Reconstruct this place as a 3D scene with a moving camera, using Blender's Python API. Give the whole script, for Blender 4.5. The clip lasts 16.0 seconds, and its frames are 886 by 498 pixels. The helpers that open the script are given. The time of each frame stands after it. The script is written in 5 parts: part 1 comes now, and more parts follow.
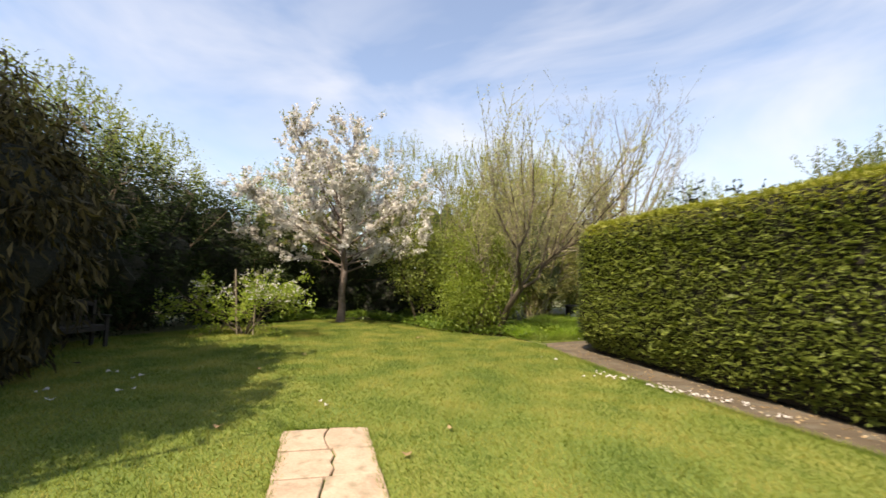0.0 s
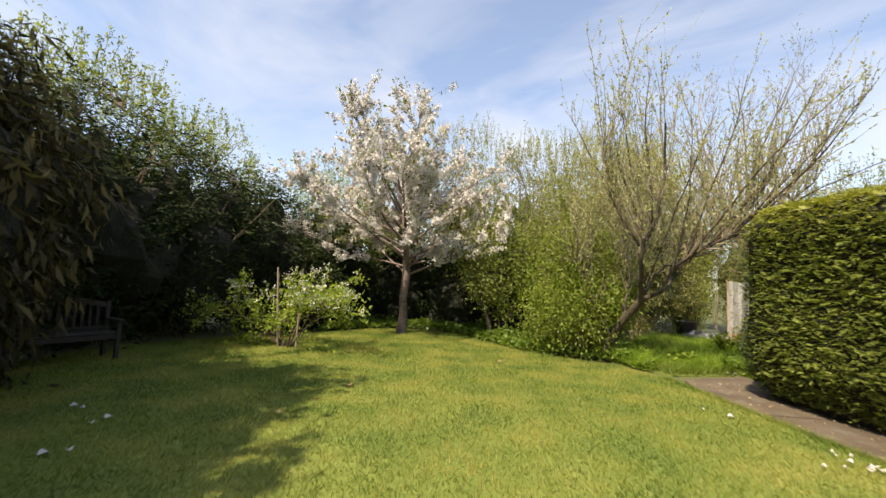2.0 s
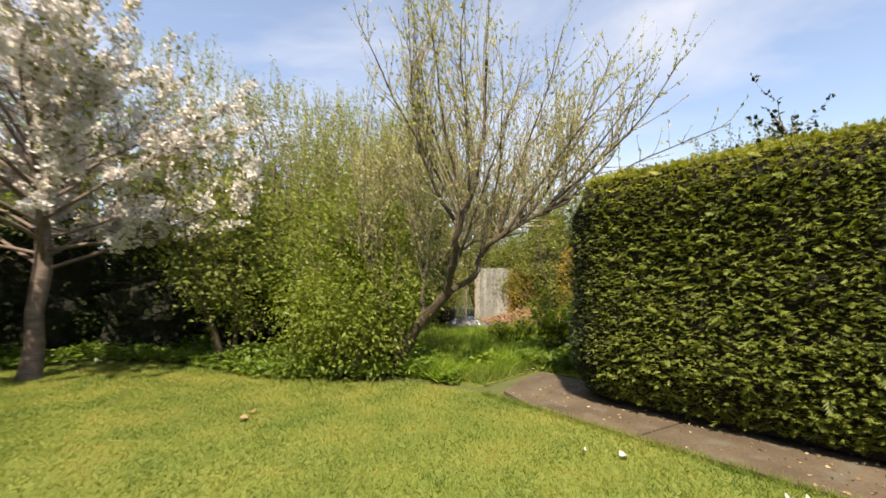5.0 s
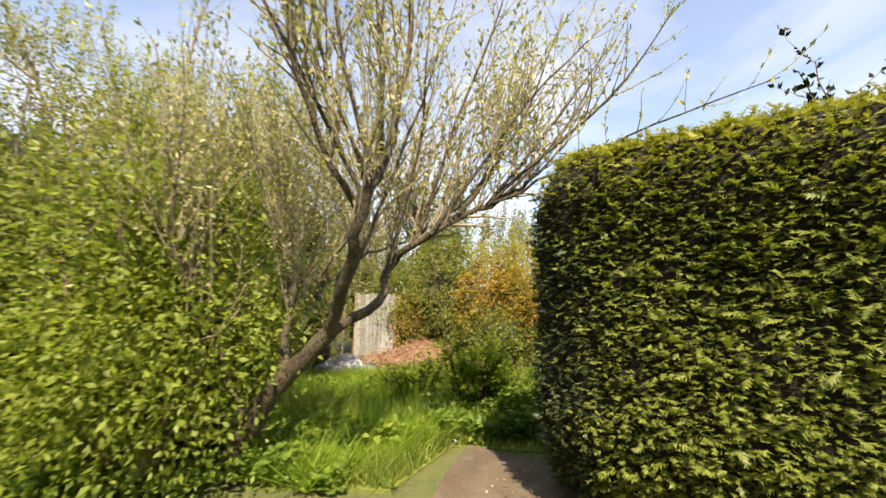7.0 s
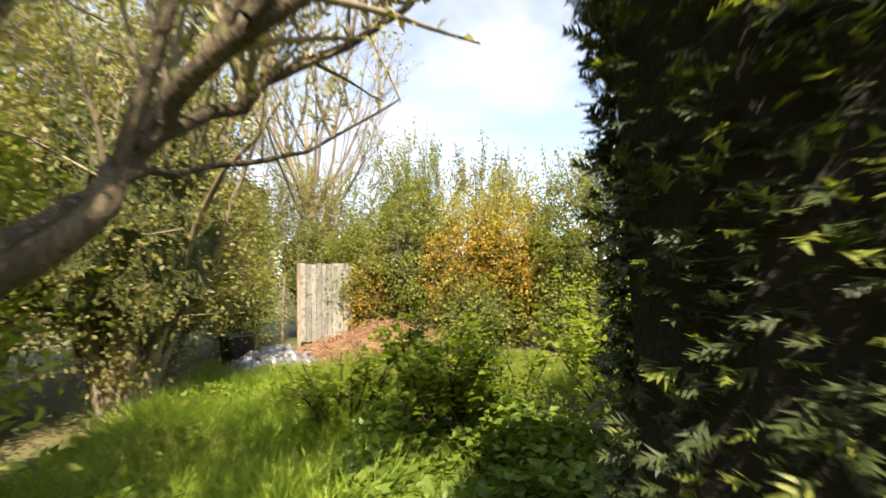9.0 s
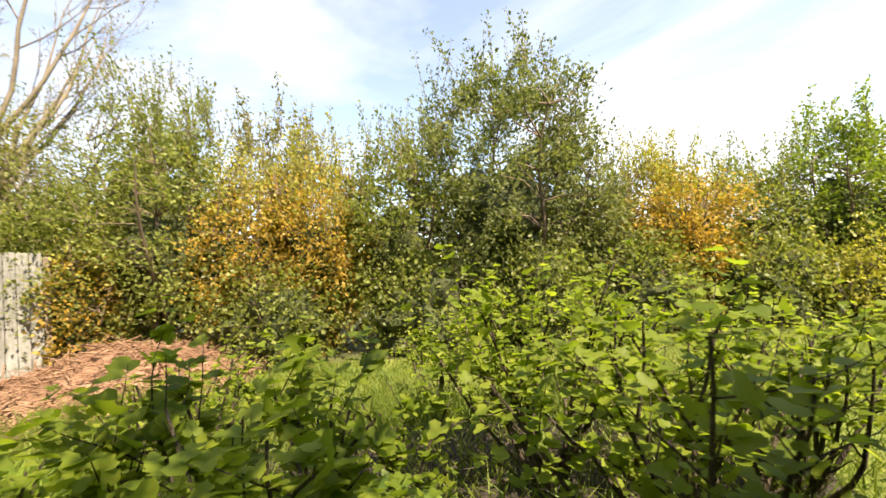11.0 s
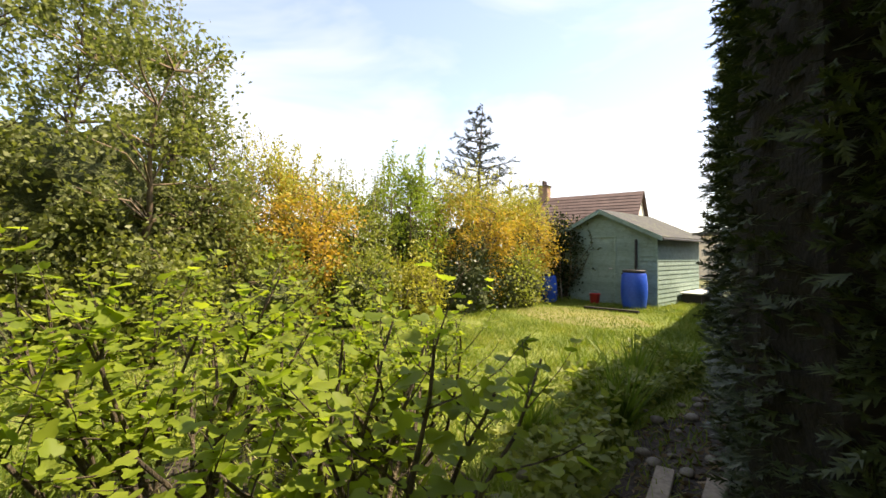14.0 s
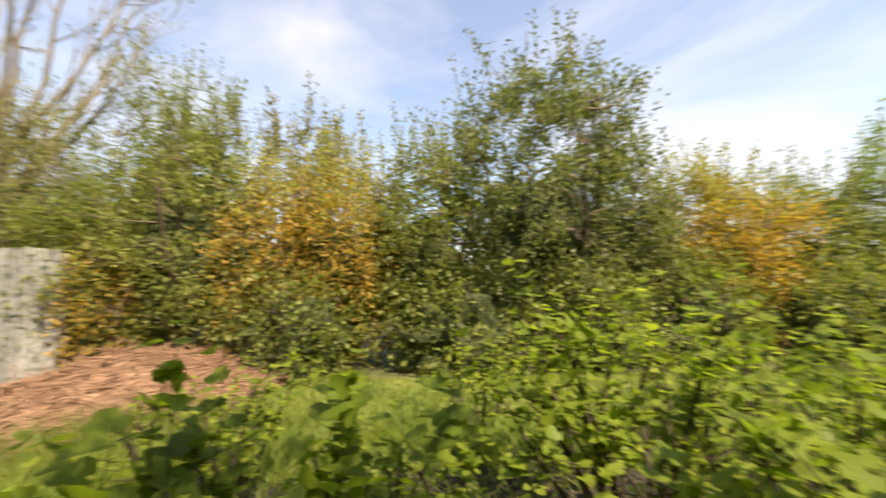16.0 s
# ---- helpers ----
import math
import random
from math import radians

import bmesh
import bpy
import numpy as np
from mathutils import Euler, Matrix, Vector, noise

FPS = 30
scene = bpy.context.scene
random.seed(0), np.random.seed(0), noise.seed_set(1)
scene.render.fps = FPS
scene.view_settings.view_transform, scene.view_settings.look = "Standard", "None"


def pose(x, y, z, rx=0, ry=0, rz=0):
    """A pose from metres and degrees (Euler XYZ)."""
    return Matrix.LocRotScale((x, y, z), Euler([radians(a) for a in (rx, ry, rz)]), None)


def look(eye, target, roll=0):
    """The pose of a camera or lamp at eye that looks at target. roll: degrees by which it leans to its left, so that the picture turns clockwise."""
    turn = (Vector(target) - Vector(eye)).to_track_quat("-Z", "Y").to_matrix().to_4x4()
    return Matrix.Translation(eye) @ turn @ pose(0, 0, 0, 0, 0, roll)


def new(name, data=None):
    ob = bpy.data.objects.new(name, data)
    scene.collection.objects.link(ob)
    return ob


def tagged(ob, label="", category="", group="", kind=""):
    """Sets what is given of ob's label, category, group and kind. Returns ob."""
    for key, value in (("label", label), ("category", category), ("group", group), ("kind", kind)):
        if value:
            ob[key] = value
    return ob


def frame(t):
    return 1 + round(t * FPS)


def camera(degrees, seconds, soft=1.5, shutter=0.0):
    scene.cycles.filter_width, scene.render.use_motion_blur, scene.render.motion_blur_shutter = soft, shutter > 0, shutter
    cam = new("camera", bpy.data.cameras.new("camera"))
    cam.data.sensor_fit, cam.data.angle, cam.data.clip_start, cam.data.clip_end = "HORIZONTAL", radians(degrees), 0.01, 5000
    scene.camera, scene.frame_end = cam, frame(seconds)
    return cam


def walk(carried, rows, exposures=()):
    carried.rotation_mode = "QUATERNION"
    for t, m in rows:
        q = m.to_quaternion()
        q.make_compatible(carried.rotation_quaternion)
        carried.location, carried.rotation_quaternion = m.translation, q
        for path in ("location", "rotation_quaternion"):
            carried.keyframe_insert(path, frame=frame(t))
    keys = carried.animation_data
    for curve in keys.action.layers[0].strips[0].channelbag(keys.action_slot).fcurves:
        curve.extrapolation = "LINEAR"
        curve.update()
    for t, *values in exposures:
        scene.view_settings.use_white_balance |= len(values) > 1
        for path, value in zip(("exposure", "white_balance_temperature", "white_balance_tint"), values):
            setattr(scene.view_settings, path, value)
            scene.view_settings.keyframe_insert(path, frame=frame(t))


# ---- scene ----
cam = camera(94.2, 16.0, shutter=0.4)
# the clip's camera opens up in the darker back plot
EXPOSURES = [(0, 0.92, 7100, 14), (4, 0.9, 7100, 14), (5.2, 0.94, 7150, 14), (8, 1.42, 7500, 15), (9.7, 1.47, 7420, 15), (12, 1.48, 7570, 16), (13, 1.58, 7620, 16), (14, 1.35, 7620, 16), (16, 1.11, 7420, 16)]
PATH = [
    (0, (0.189, -0.598, 1.456), (0.284, 1.394, 1.611), 1.4),
    (0.5, (0.108, -0.034, 1.415), (-0.019, 1.957, 1.563), 1.4),
    (1, (0.017, 0.571, 1.405), (-0.255, 2.549, 1.529), 2.6),
    (1.5, (-0.106, 1.168, 1.42), (-0.228, 3.162, 1.516), 1.7),
    (2, (-0.222, 1.811, 1.436), (-0.429, 3.793, 1.605), 2.7),
    (2.5, (-0.329, 2.378, 1.454), (-0.36, 4.368, 1.652), 0.4),
    (3, (-0.407, 2.906, 1.442), (-0.6, 4.888, 1.634), 2.7),
    (3.5, (-0.489, 3.3, 1.448), (-0.342, 5.284, 1.648), -0.5),
    (4, (-0.516, 3.751, 1.485), (0.045, 5.667, 1.616), 0.0),
    (4.5, (-0.432, 4.266, 1.484), (0.279, 6.13, 1.625), 1.0),
    (5, (-0.333, 4.864, 1.458), (0.672, 6.586, 1.619), 0.1),
    (5.2, (-0.258, 5.109, 1.453), (0.784, 6.813, 1.556), -0.1),
    (7.3, (1.006, 7.225, 1.474), (2.547, 8.468, 1.754), -0.9),
    (7.5, (1.195, 7.397, 1.462), (2.771, 8.605, 1.702), -1.2),
    (8, (1.829, 7.819, 1.387), (3.277, 9.171, 1.662), -0.5),
    (8.5, (2.377, 8.144, 1.396), (3.811, 9.514, 1.654), -1.7),
    (9, (2.896, 8.423, 1.402), (4.44, 9.683, 1.568), -2.0),
    (9.5, (3.352, 8.668, 1.391), (4.974, 9.833, 1.493), -1.4),
    (9.7, (3.504, 8.777, 1.39), (5.228, 9.781, 1.536), -1.5),
    (11.8, (4.538, 9.971, 1.412), (6.535, 10.072, 1.336), -3.6),
    (12, (4.559, 9.97, 1.415), (6.556, 9.978, 1.319), -3.1),
    (12.5, (4.603, 9.973, 1.415), (6.549, 9.525, 1.307), -0.8),
    (13, (4.623, 9.968, 1.412), (6.307, 8.903, 1.249), -0.9),
    (13.5, (4.642, 9.948, 1.415), (6.111, 8.59, 1.409), -0.4),
    (14, (4.643, 9.948, 1.417), (6.135, 8.617, 1.441), 0.3),
    (14.5, (4.641, 9.955, 1.419), (6.284, 8.815, 1.467), -0.9),
    (15, (4.638, 9.972, 1.424), (6.488, 9.217, 1.49), -1.1),
    (15.5, (4.637, 9.992, 1.424), (6.616, 9.717, 1.509), -1.4),
    (16, (4.684, 10.042, 1.449), (6.635, 10.468, 1.57), -1.7),
]
walk(cam, [(t, look(eye, target, roll)) for t, eye, target, roll in PATH],
     exposures=EXPOSURES)

# ---- daylight ----
SUN_EL, SUN_DIR = 54.0, (-0.6, -0.8)   # the sun stands to the south-west
world = bpy.data.worlds.new("sky")
scene.world = world
world.use_nodes = True
wn, wl = world.node_tree.nodes, world.node_tree.links
sky = wn.new("ShaderNodeTexSky")
sky.sky_type, sky.sun_disc = "NISHITA", False
sky.sun_elevation = radians(SUN_EL)
sky.sun_rotation = math.atan2(SUN_DIR[0], SUN_DIR[1])
sky.air_density, sky.dust_density, sky.ozone_density = 1.0, 0.6, 1.5
coord = wn.new("ShaderNodeTexCoord")
stretch = wn.new("ShaderNodeMapping")
stretch.inputs["Scale"].default_value = (1.2, 1.2, 3.2)
stretch.inputs["Rotation"].default_value = (0.0, 0.25, 0.5)
cirrus = wn.new("ShaderNodeTexNoise")
cirrus.inputs["Scale"].default_value, cirrus.inputs["Detail"].default_value = 1.35, 5.0
cirrus.inputs["Roughness"].default_value, cirrus.inputs["Distortion"].default_value = 0.55, 0.6
veil = wn.new("ShaderNodeValToRGB")
veil.color_ramp.elements[0].position, veil.color_ramp.elements[0].color = 0.42, (0.16, 0.16, 0.16, 1)
veil.color_ramp.elements[1].position, veil.color_ramp.elements[1].color = 0.7, (1, 1, 1, 1)
soften = wn.new("ShaderNodeMath")
soften.operation = "MULTIPLY"
soften.inputs[1].default_value = 0.72
mixc = wn.new("ShaderNodeMixRGB")
mixc.inputs["Color2"].default_value = (3.7, 3.95, 4.4, 1)
wl.new(coord.outputs["Generated"], stretch.inputs["Vector"])
wl.new(stretch.outputs["Vector"], cirrus.inputs["Vector"])
wl.new(cirrus.outputs["Fac"], veil.inputs["Fac"])
wl.new(veil.outputs["Color"], soften.inputs[0])
wl.new(soften.outputs[0], mixc.inputs["Fac"])
wl.new(sky.outputs["Color"], mixc.inputs["Color1"])
wl.new(mixc.outputs["Color"], wn["Background"].inputs["Color"])
wn["Background"].inputs["Strength"].default_value = 0.142
sun_data = bpy.data.lights.new("sun", "SUN")
sun_data.energy, sun_data.angle, sun_data.color = 5.0, radians(0.6), (1.0, 0.92, 0.78)
sun = new("sun", sun_data)
sun.matrix_world = look((SUN_DIR[0] * 30, SUN_DIR[1] * 30, 30 * math.tan(radians(SUN_EL))), (0, 0, 0))


# ---- materials ----
def shader(name):
    m = bpy.data.materials.new(name)
    m.use_nodes = True
    n, l = m.node_tree.nodes, m.node_tree.links
    return m, n, l, n["Principled BSDF"]


def ramp(n, stops):
    r = n.new("ShaderNodeValToRGB")
    while len(r.color_ramp.elements) < len(stops):
        r.color_ramp.elements.new(0.5)
    for e, (p, c) in zip(r.color_ramp.elements, stops):
        e.position, e.color = p, (*c, 1)
    return r


def leaf_mat(name, colours, trans=0.45, rough=0.5, spread=0.35, glow=(1.15, 1.2, 0.6), gloss=0.35):
    """Thin leaves: each leaf takes its own tint, patches of the crown drift in tone."""
    m, n, l, b = shader(name)
    geo = n.new("ShaderNodeNewGeometry")
    k = len(colours) - 1
    r = ramp(n, [(i / k, c) for i, c in enumerate(colours)])
    tc = n.new("ShaderNodeTexCoord")
    patch = n.new("ShaderNodeTexNoise")
    patch.inputs["Scale"].default_value, patch.inputs["Detail"].default_value = 1.3, 3.0
    mix = n.new("ShaderNodeMath")
    mix.operation = "MULTIPLY_ADD"
    mix.inputs[1].default_value = 0.75
    shift = n.new("ShaderNodeMath")
    shift.operation = "MULTIPLY_ADD"
    shift.inputs[1].default_value, shift.inputs[2].default_value = spread, 0.12 - spread * 0.5
    l.new(tc.outputs["Object"], patch.inputs["Vector"])
    l.new(patch.outputs["Fac"], shift.inputs[0])
    info = n.new("ShaderNodeObjectInfo")
    both = n.new("ShaderNodeMath")
    both.operation = "MULTIPLY_ADD"
    both.inputs[1].default_value = 0.3
    l.new(info.outputs["Random"], both.inputs[0])
    l.new(geo.outputs["Random Per Island"], both.inputs[2])
    less = n.new("ShaderNodeMath")
    less.operation = "MULTIPLY_ADD"
    less.inputs[1].default_value, less.inputs[2].default_value = 0.85, -0.03
    l.new(both.outputs[0], less.inputs[0])
    l.new(less.outputs[0], mix.inputs[0])
    l.new(shift.outputs[0], mix.inputs[2])
    l.new(mix.outputs[0], r.inputs["Fac"])
    l.new(r.outputs["Color"], b.inputs["Base Color"])
    b.inputs["Roughness"].default_value = rough
    b.inputs["Specular IOR Level"].default_value = gloss
    t = n.new("ShaderNodeBsdfTranslucent")
    bright = n.new("ShaderNodeMixRGB")
    bright.blend_type = "MULTIPLY"
    bright.inputs["Fac"].default_value = 1.0
    bright.inputs["Color2"].default_value = (*glow, 1)
    l.new(r.outputs["Color"], bright.inputs["Color1"])
    l.new(bright.outputs["Color"], t.inputs["Color"])
    ms = n.new("ShaderNodeMixShader")
    ms.inputs["Fac"].default_value = trans
    l.new(b.outputs[0], ms.inputs[1])
    l.new(t.outputs[0], ms.inputs[2])
    l.new(ms.outputs[0], n["Material Output"].inputs["Surface"])
    return m


def surface_mat(name, stops, scale, fine, rough=0.85, bump=0.3, depth=0.01, stain=None, stretch_by=(1, 1, 1), per_piece=0.0, metal=0.0):
    """A solid surface with broad variation, fine grain, relief and optional stains."""
    m, n, l, b = shader(name)
    tc = n.new("ShaderNodeTexCoord")
    mp = n.new("ShaderNodeMapping")
    mp.inputs["Scale"].default_value = stretch_by
    l.new(tc.outputs["Object"], mp.inputs["Vector"])
    big, small = n.new("ShaderNodeTexNoise"), n.new("ShaderNodeTexNoise")
    for x, sc, de in ((big, scale, 5.0), (small, fine, 6.0)):
        x.inputs["Scale"].default_value, x.inputs["Detail"].default_value = sc, de
        l.new(mp.outputs["Vector"], x.inputs["Vector"])
    add = n.new("ShaderNodeMath")
    add.operation = "MULTIPLY_ADD"
    add.inputs[1].default_value = 0.55
    half = n.new("ShaderNodeMath")
    half.operation = "MULTIPLY"
    half.inputs[1].default_value = 0.45
    l.new(small.outputs["Fac"], half.inputs[0])
    l.new(big.outputs["Fac"], add.inputs[0])
    l.new(half.outputs[0], add.inputs[2])
    r = ramp(n, [(0.3 + 0.4 * i / (len(stops) - 1), c) for i, c in enumerate(stops)])
    l.new(add.outputs[0], r.inputs["Fac"])
    out = r.outputs["Color"]
    if stain:
        sp = n.new("ShaderNodeTexNoise")
        sp.inputs["Scale"].default_value, sp.inputs["Detail"].default_value = scale * 2.3, 8.0
        l.new(tc.outputs["Object"], sp.inputs["Vector"])
        cut = ramp(n, [(0.52, (0, 0, 0)), (0.68, (1, 1, 1))])
        l.new(sp.outputs["Fac"], cut.inputs["Fac"])
        mx = n.new("ShaderNodeMixRGB")
        mx.inputs["Color2"].default_value = (*stain, 1)
        l.new(cut.outputs["Color"], mx.inputs["Fac"])
        l.new(out, mx.inputs["Color1"])
        out = mx.outputs["Color"]
    if per_piece:
        info = n.new("ShaderNodeObjectInfo")
        hs = n.new("ShaderNodeHueSaturation")
        val = n.new("ShaderNodeMath")
        val.operation = "MULTIPLY_ADD"
        val.inputs[1].default_value, val.inputs[2].default_value = per_piece, 1.0 - per_piece * 0.5
        l.new(info.outputs["Random"], val.inputs[0])
        l.new(val.outputs[0], hs.inputs["Value"])
        l.new(out, hs.inputs["Color"])
        out = hs.outputs["Color"]
    l.new(out, b.inputs["Base Color"])
    b.inputs["Roughness"].default_value, b.inputs["Metallic"].default_value = rough, metal
    if bump:
        bp = n.new("ShaderNodeBump")
        bp.inputs["Strength"].default_value, bp.inputs["Distance"].default_value = bump, depth
        l.new(small.outputs["Fac"], bp.inputs["Height"])
        l.new(bp.outputs["Normal"], b.inputs["Normal"])
    return m


M = {
    "lawn": surface_mat("lawn_turf", [(0.06, 0.1, 0.013), (0.13, 0.165, 0.022), (0.23, 0.22, 0.05)], 0.55, 30, 0.95, 0.7, 0.02),
    "soil": surface_mat("rough_ground", [(0.045, 0.06, 0.016), (0.09, 0.1, 0.026), (0.14, 0.1, 0.055)], 0.9, 22, 0.95, 0.8, 0.03),
    "earth": surface_mat("bare_earth", [(0.016, 0.011, 0.008), (0.036, 0.026, 0.018), (0.075, 0.055, 0.038)], 2.0, 30, 0.95, 0.9, 0.03),
    "worn": surface_mat("worn_turf", [(0.1, 0.11, 0.028), (0.18, 0.165, 0.05), (0.24, 0.19, 0.09)], 1.4, 30, 0.95, 0.7, 0.02),
    "concrete": surface_mat("old_concrete", [(0.042, 0.029, 0.016), (0.092, 0.066, 0.039), (0.15, 0.113, 0.072)], 1.6, 45, 0.9, 0.5, 0.006, stain=(0.12, 0.1, 0.07)),
    "slab": surface_mat("buff_paving", [(0.29, 0.195, 0.13), (0.4, 0.29, 0.2), (0.46, 0.35, 0.255)], 3.5, 50, 0.85, 0.5, 0.006, stain=(0.24, 0.19, 0.12), per_piece=0.12),
    "bark": surface_mat("grey_brown_bark", [(0.024, 0.018, 0.01), (0.075, 0.056, 0.032), (0.17, 0.135, 0.08)], 9.0, 60, 0.95, 1.0, 0.05, stretch_by=(1, 1, 0.3)),
    "cherry_bark": surface_mat("cherry_bark", [(0.06, 0.04, 0.03), (0.13, 0.09, 0.07), (0.24, 0.19, 0.16)], 5.0, 30, 0.7, 0.7, 0.015, stretch_by=(1, 1, 3)),
    "pale_bark": surface_mat("pale_twig_bark", [(0.12, 0.095, 0.06), (0.22, 0.18, 0.12), (0.34, 0.285, 0.2)], 3.0, 30, 0.85, 0.4, 0.01),
    "twig": surface_mat("brown_twig", [(0.07, 0.045, 0.03), (0.14, 0.1, 0.06), (0.2, 0.15, 0.09)], 3.0, 30, 0.85, 0.3, 0.01),
    "stake": surface_mat("weathered_stake", [(0.13, 0.1, 0.07), (0.24, 0.19, 0.135), (0.35, 0.295, 0.22)], 6.0, 40, 0.9, 0.5, 0.006, stretch_by=(1, 1, 0.15)),
    # bench wood darkened to carry the deep shade over it
    "bench": surface_mat("dark_bench_wood", [(0.012, 0.01, 0.007), (0.026, 0.021, 0.016), (0.05, 0.042, 0.032)], 5.0, 40, 0.85, 0.5, 0.005, stretch_by=(0.2, 1, 1)),
    "fence": surface_mat("silvered_fence_wood", [(0.13, 0.13, 0.115), (0.24, 0.235, 0.21), (0.36, 0.355, 0.32)], 5.0, 35, 0.9, 0.6, 0.006, stain=(0.12, 0.13, 0.085), stretch_by=(1, 1, 0.2), per_piece=0.35),
    "chips": surface_mat("brown_brash", [(0.16, 0.08, 0.045), (0.33, 0.19, 0.11), (0.48, 0.32, 0.2)], 4.0, 30, 0.95, 1.0, 0.05),
    "shed": surface_mat("faded_green_paint", [(0.13, 0.2, 0.16), (0.185, 0.265, 0.222), (0.26, 0.35, 0.3)], 3.0, 30, 0.75, 0.35, 0.004, stain=(0.14, 0.2, 0.16), stretch_by=(0.3, 0.3, 1), per_piece=0.18),
    "felt": surface_mat("roofing_felt", [(0.026, 0.026, 0.025), (0.048, 0.047, 0.044), (0.08, 0.078, 0.068)], 3.0, 60, 0.95, 0.6, 0.004, stain=(0.1, 0.11, 0.06)),
    "blue": surface_mat("blue_plastic", [(0.008, 0.05, 0.34), (0.012, 0.075, 0.46), (0.02, 0.1, 0.52)], 3.0, 20, 0.42, 0.1, 0.004),
    "black": surface_mat("black_plastic", [(0.012, 0.012, 0.012), (0.02, 0.02, 0.02), (0.035, 0.033, 0.03)], 4.0, 30, 0.5, 0.1, 0.004),
    "red": surface_mat("red_plastic", [(0.32, 0.02, 0.02), (0.45, 0.03, 0.03), (0.5, 0.06, 0.05)], 4.0, 30, 0.5, 0.1, 0.003),
    "white": surface_mat("white_paint", [(0.6, 0.59, 0.55), (0.74, 0.73, 0.69), (0.8, 0.79, 0.76)], 4.0, 30, 0.6, 0.15, 0.003),
    "render": surface_mat("cream_render", [(0.6, 0.54, 0.42), (0.68, 0.62, 0.5), (0.74, 0.69, 0.58)], 1.0, 40, 0.9, 0.3, 0.01),
    "tile": surface_mat("brown_roof_tile", [(0.05, 0.032, 0.028), (0.095, 0.06, 0.05), (0.15, 0.1, 0.085)], 1.2, 20, 0.85, 0.5, 0.02, per_piece=0.25),
    "brick": surface_mat("stock_brick", [(0.2, 0.11, 0.07), (0.3, 0.18, 0.12), (0.38, 0.27, 0.19)], 5.0, 30, 0.9, 0.5, 0.01),
    "sheet": surface_mat("grey_plastic_sheet", [(0.03, 0.03, 0.033), (0.13, 0.13, 0.14), (0.36, 0.36, 0.37)], 5.0, 14, 0.35, 0.3, 0.03),
    "stone": surface_mat("field_stone", [(0.1, 0.085, 0.065), (0.19, 0.165, 0.13), (0.3, 0.27, 0.22)], 9.0, 60, 0.9, 0.4, 0.004),
    "steel": surface_mat("dull_steel", [(0.3, 0.3, 0.3), (0.4, 0.4, 0.4), (0.5, 0.5, 0.5)], 5.0, 40, 0.5, 0.1, 0.003, metal=0.7),
    # inner bodies: shade inside crowns and hedge is put into these dark colours
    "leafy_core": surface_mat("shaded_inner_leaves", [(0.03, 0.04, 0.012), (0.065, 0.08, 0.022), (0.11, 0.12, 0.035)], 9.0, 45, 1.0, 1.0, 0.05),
    "hedge_core": surface_mat("shaded_dead_twigs", [(0.004, 0.003, 0.002), (0.01, 0.008, 0.005), (0.02, 0.015, 0.01)], 7.0, 60, 1.0, 0.6, 0.02),
    "core": surface_mat("shade_dark_core", [(0.008, 0.009, 0.005), (0.018, 0.019, 0.01), (0.034, 0.032, 0.018)], 6.0, 40, 1.0, 1.0, 0.05),
}
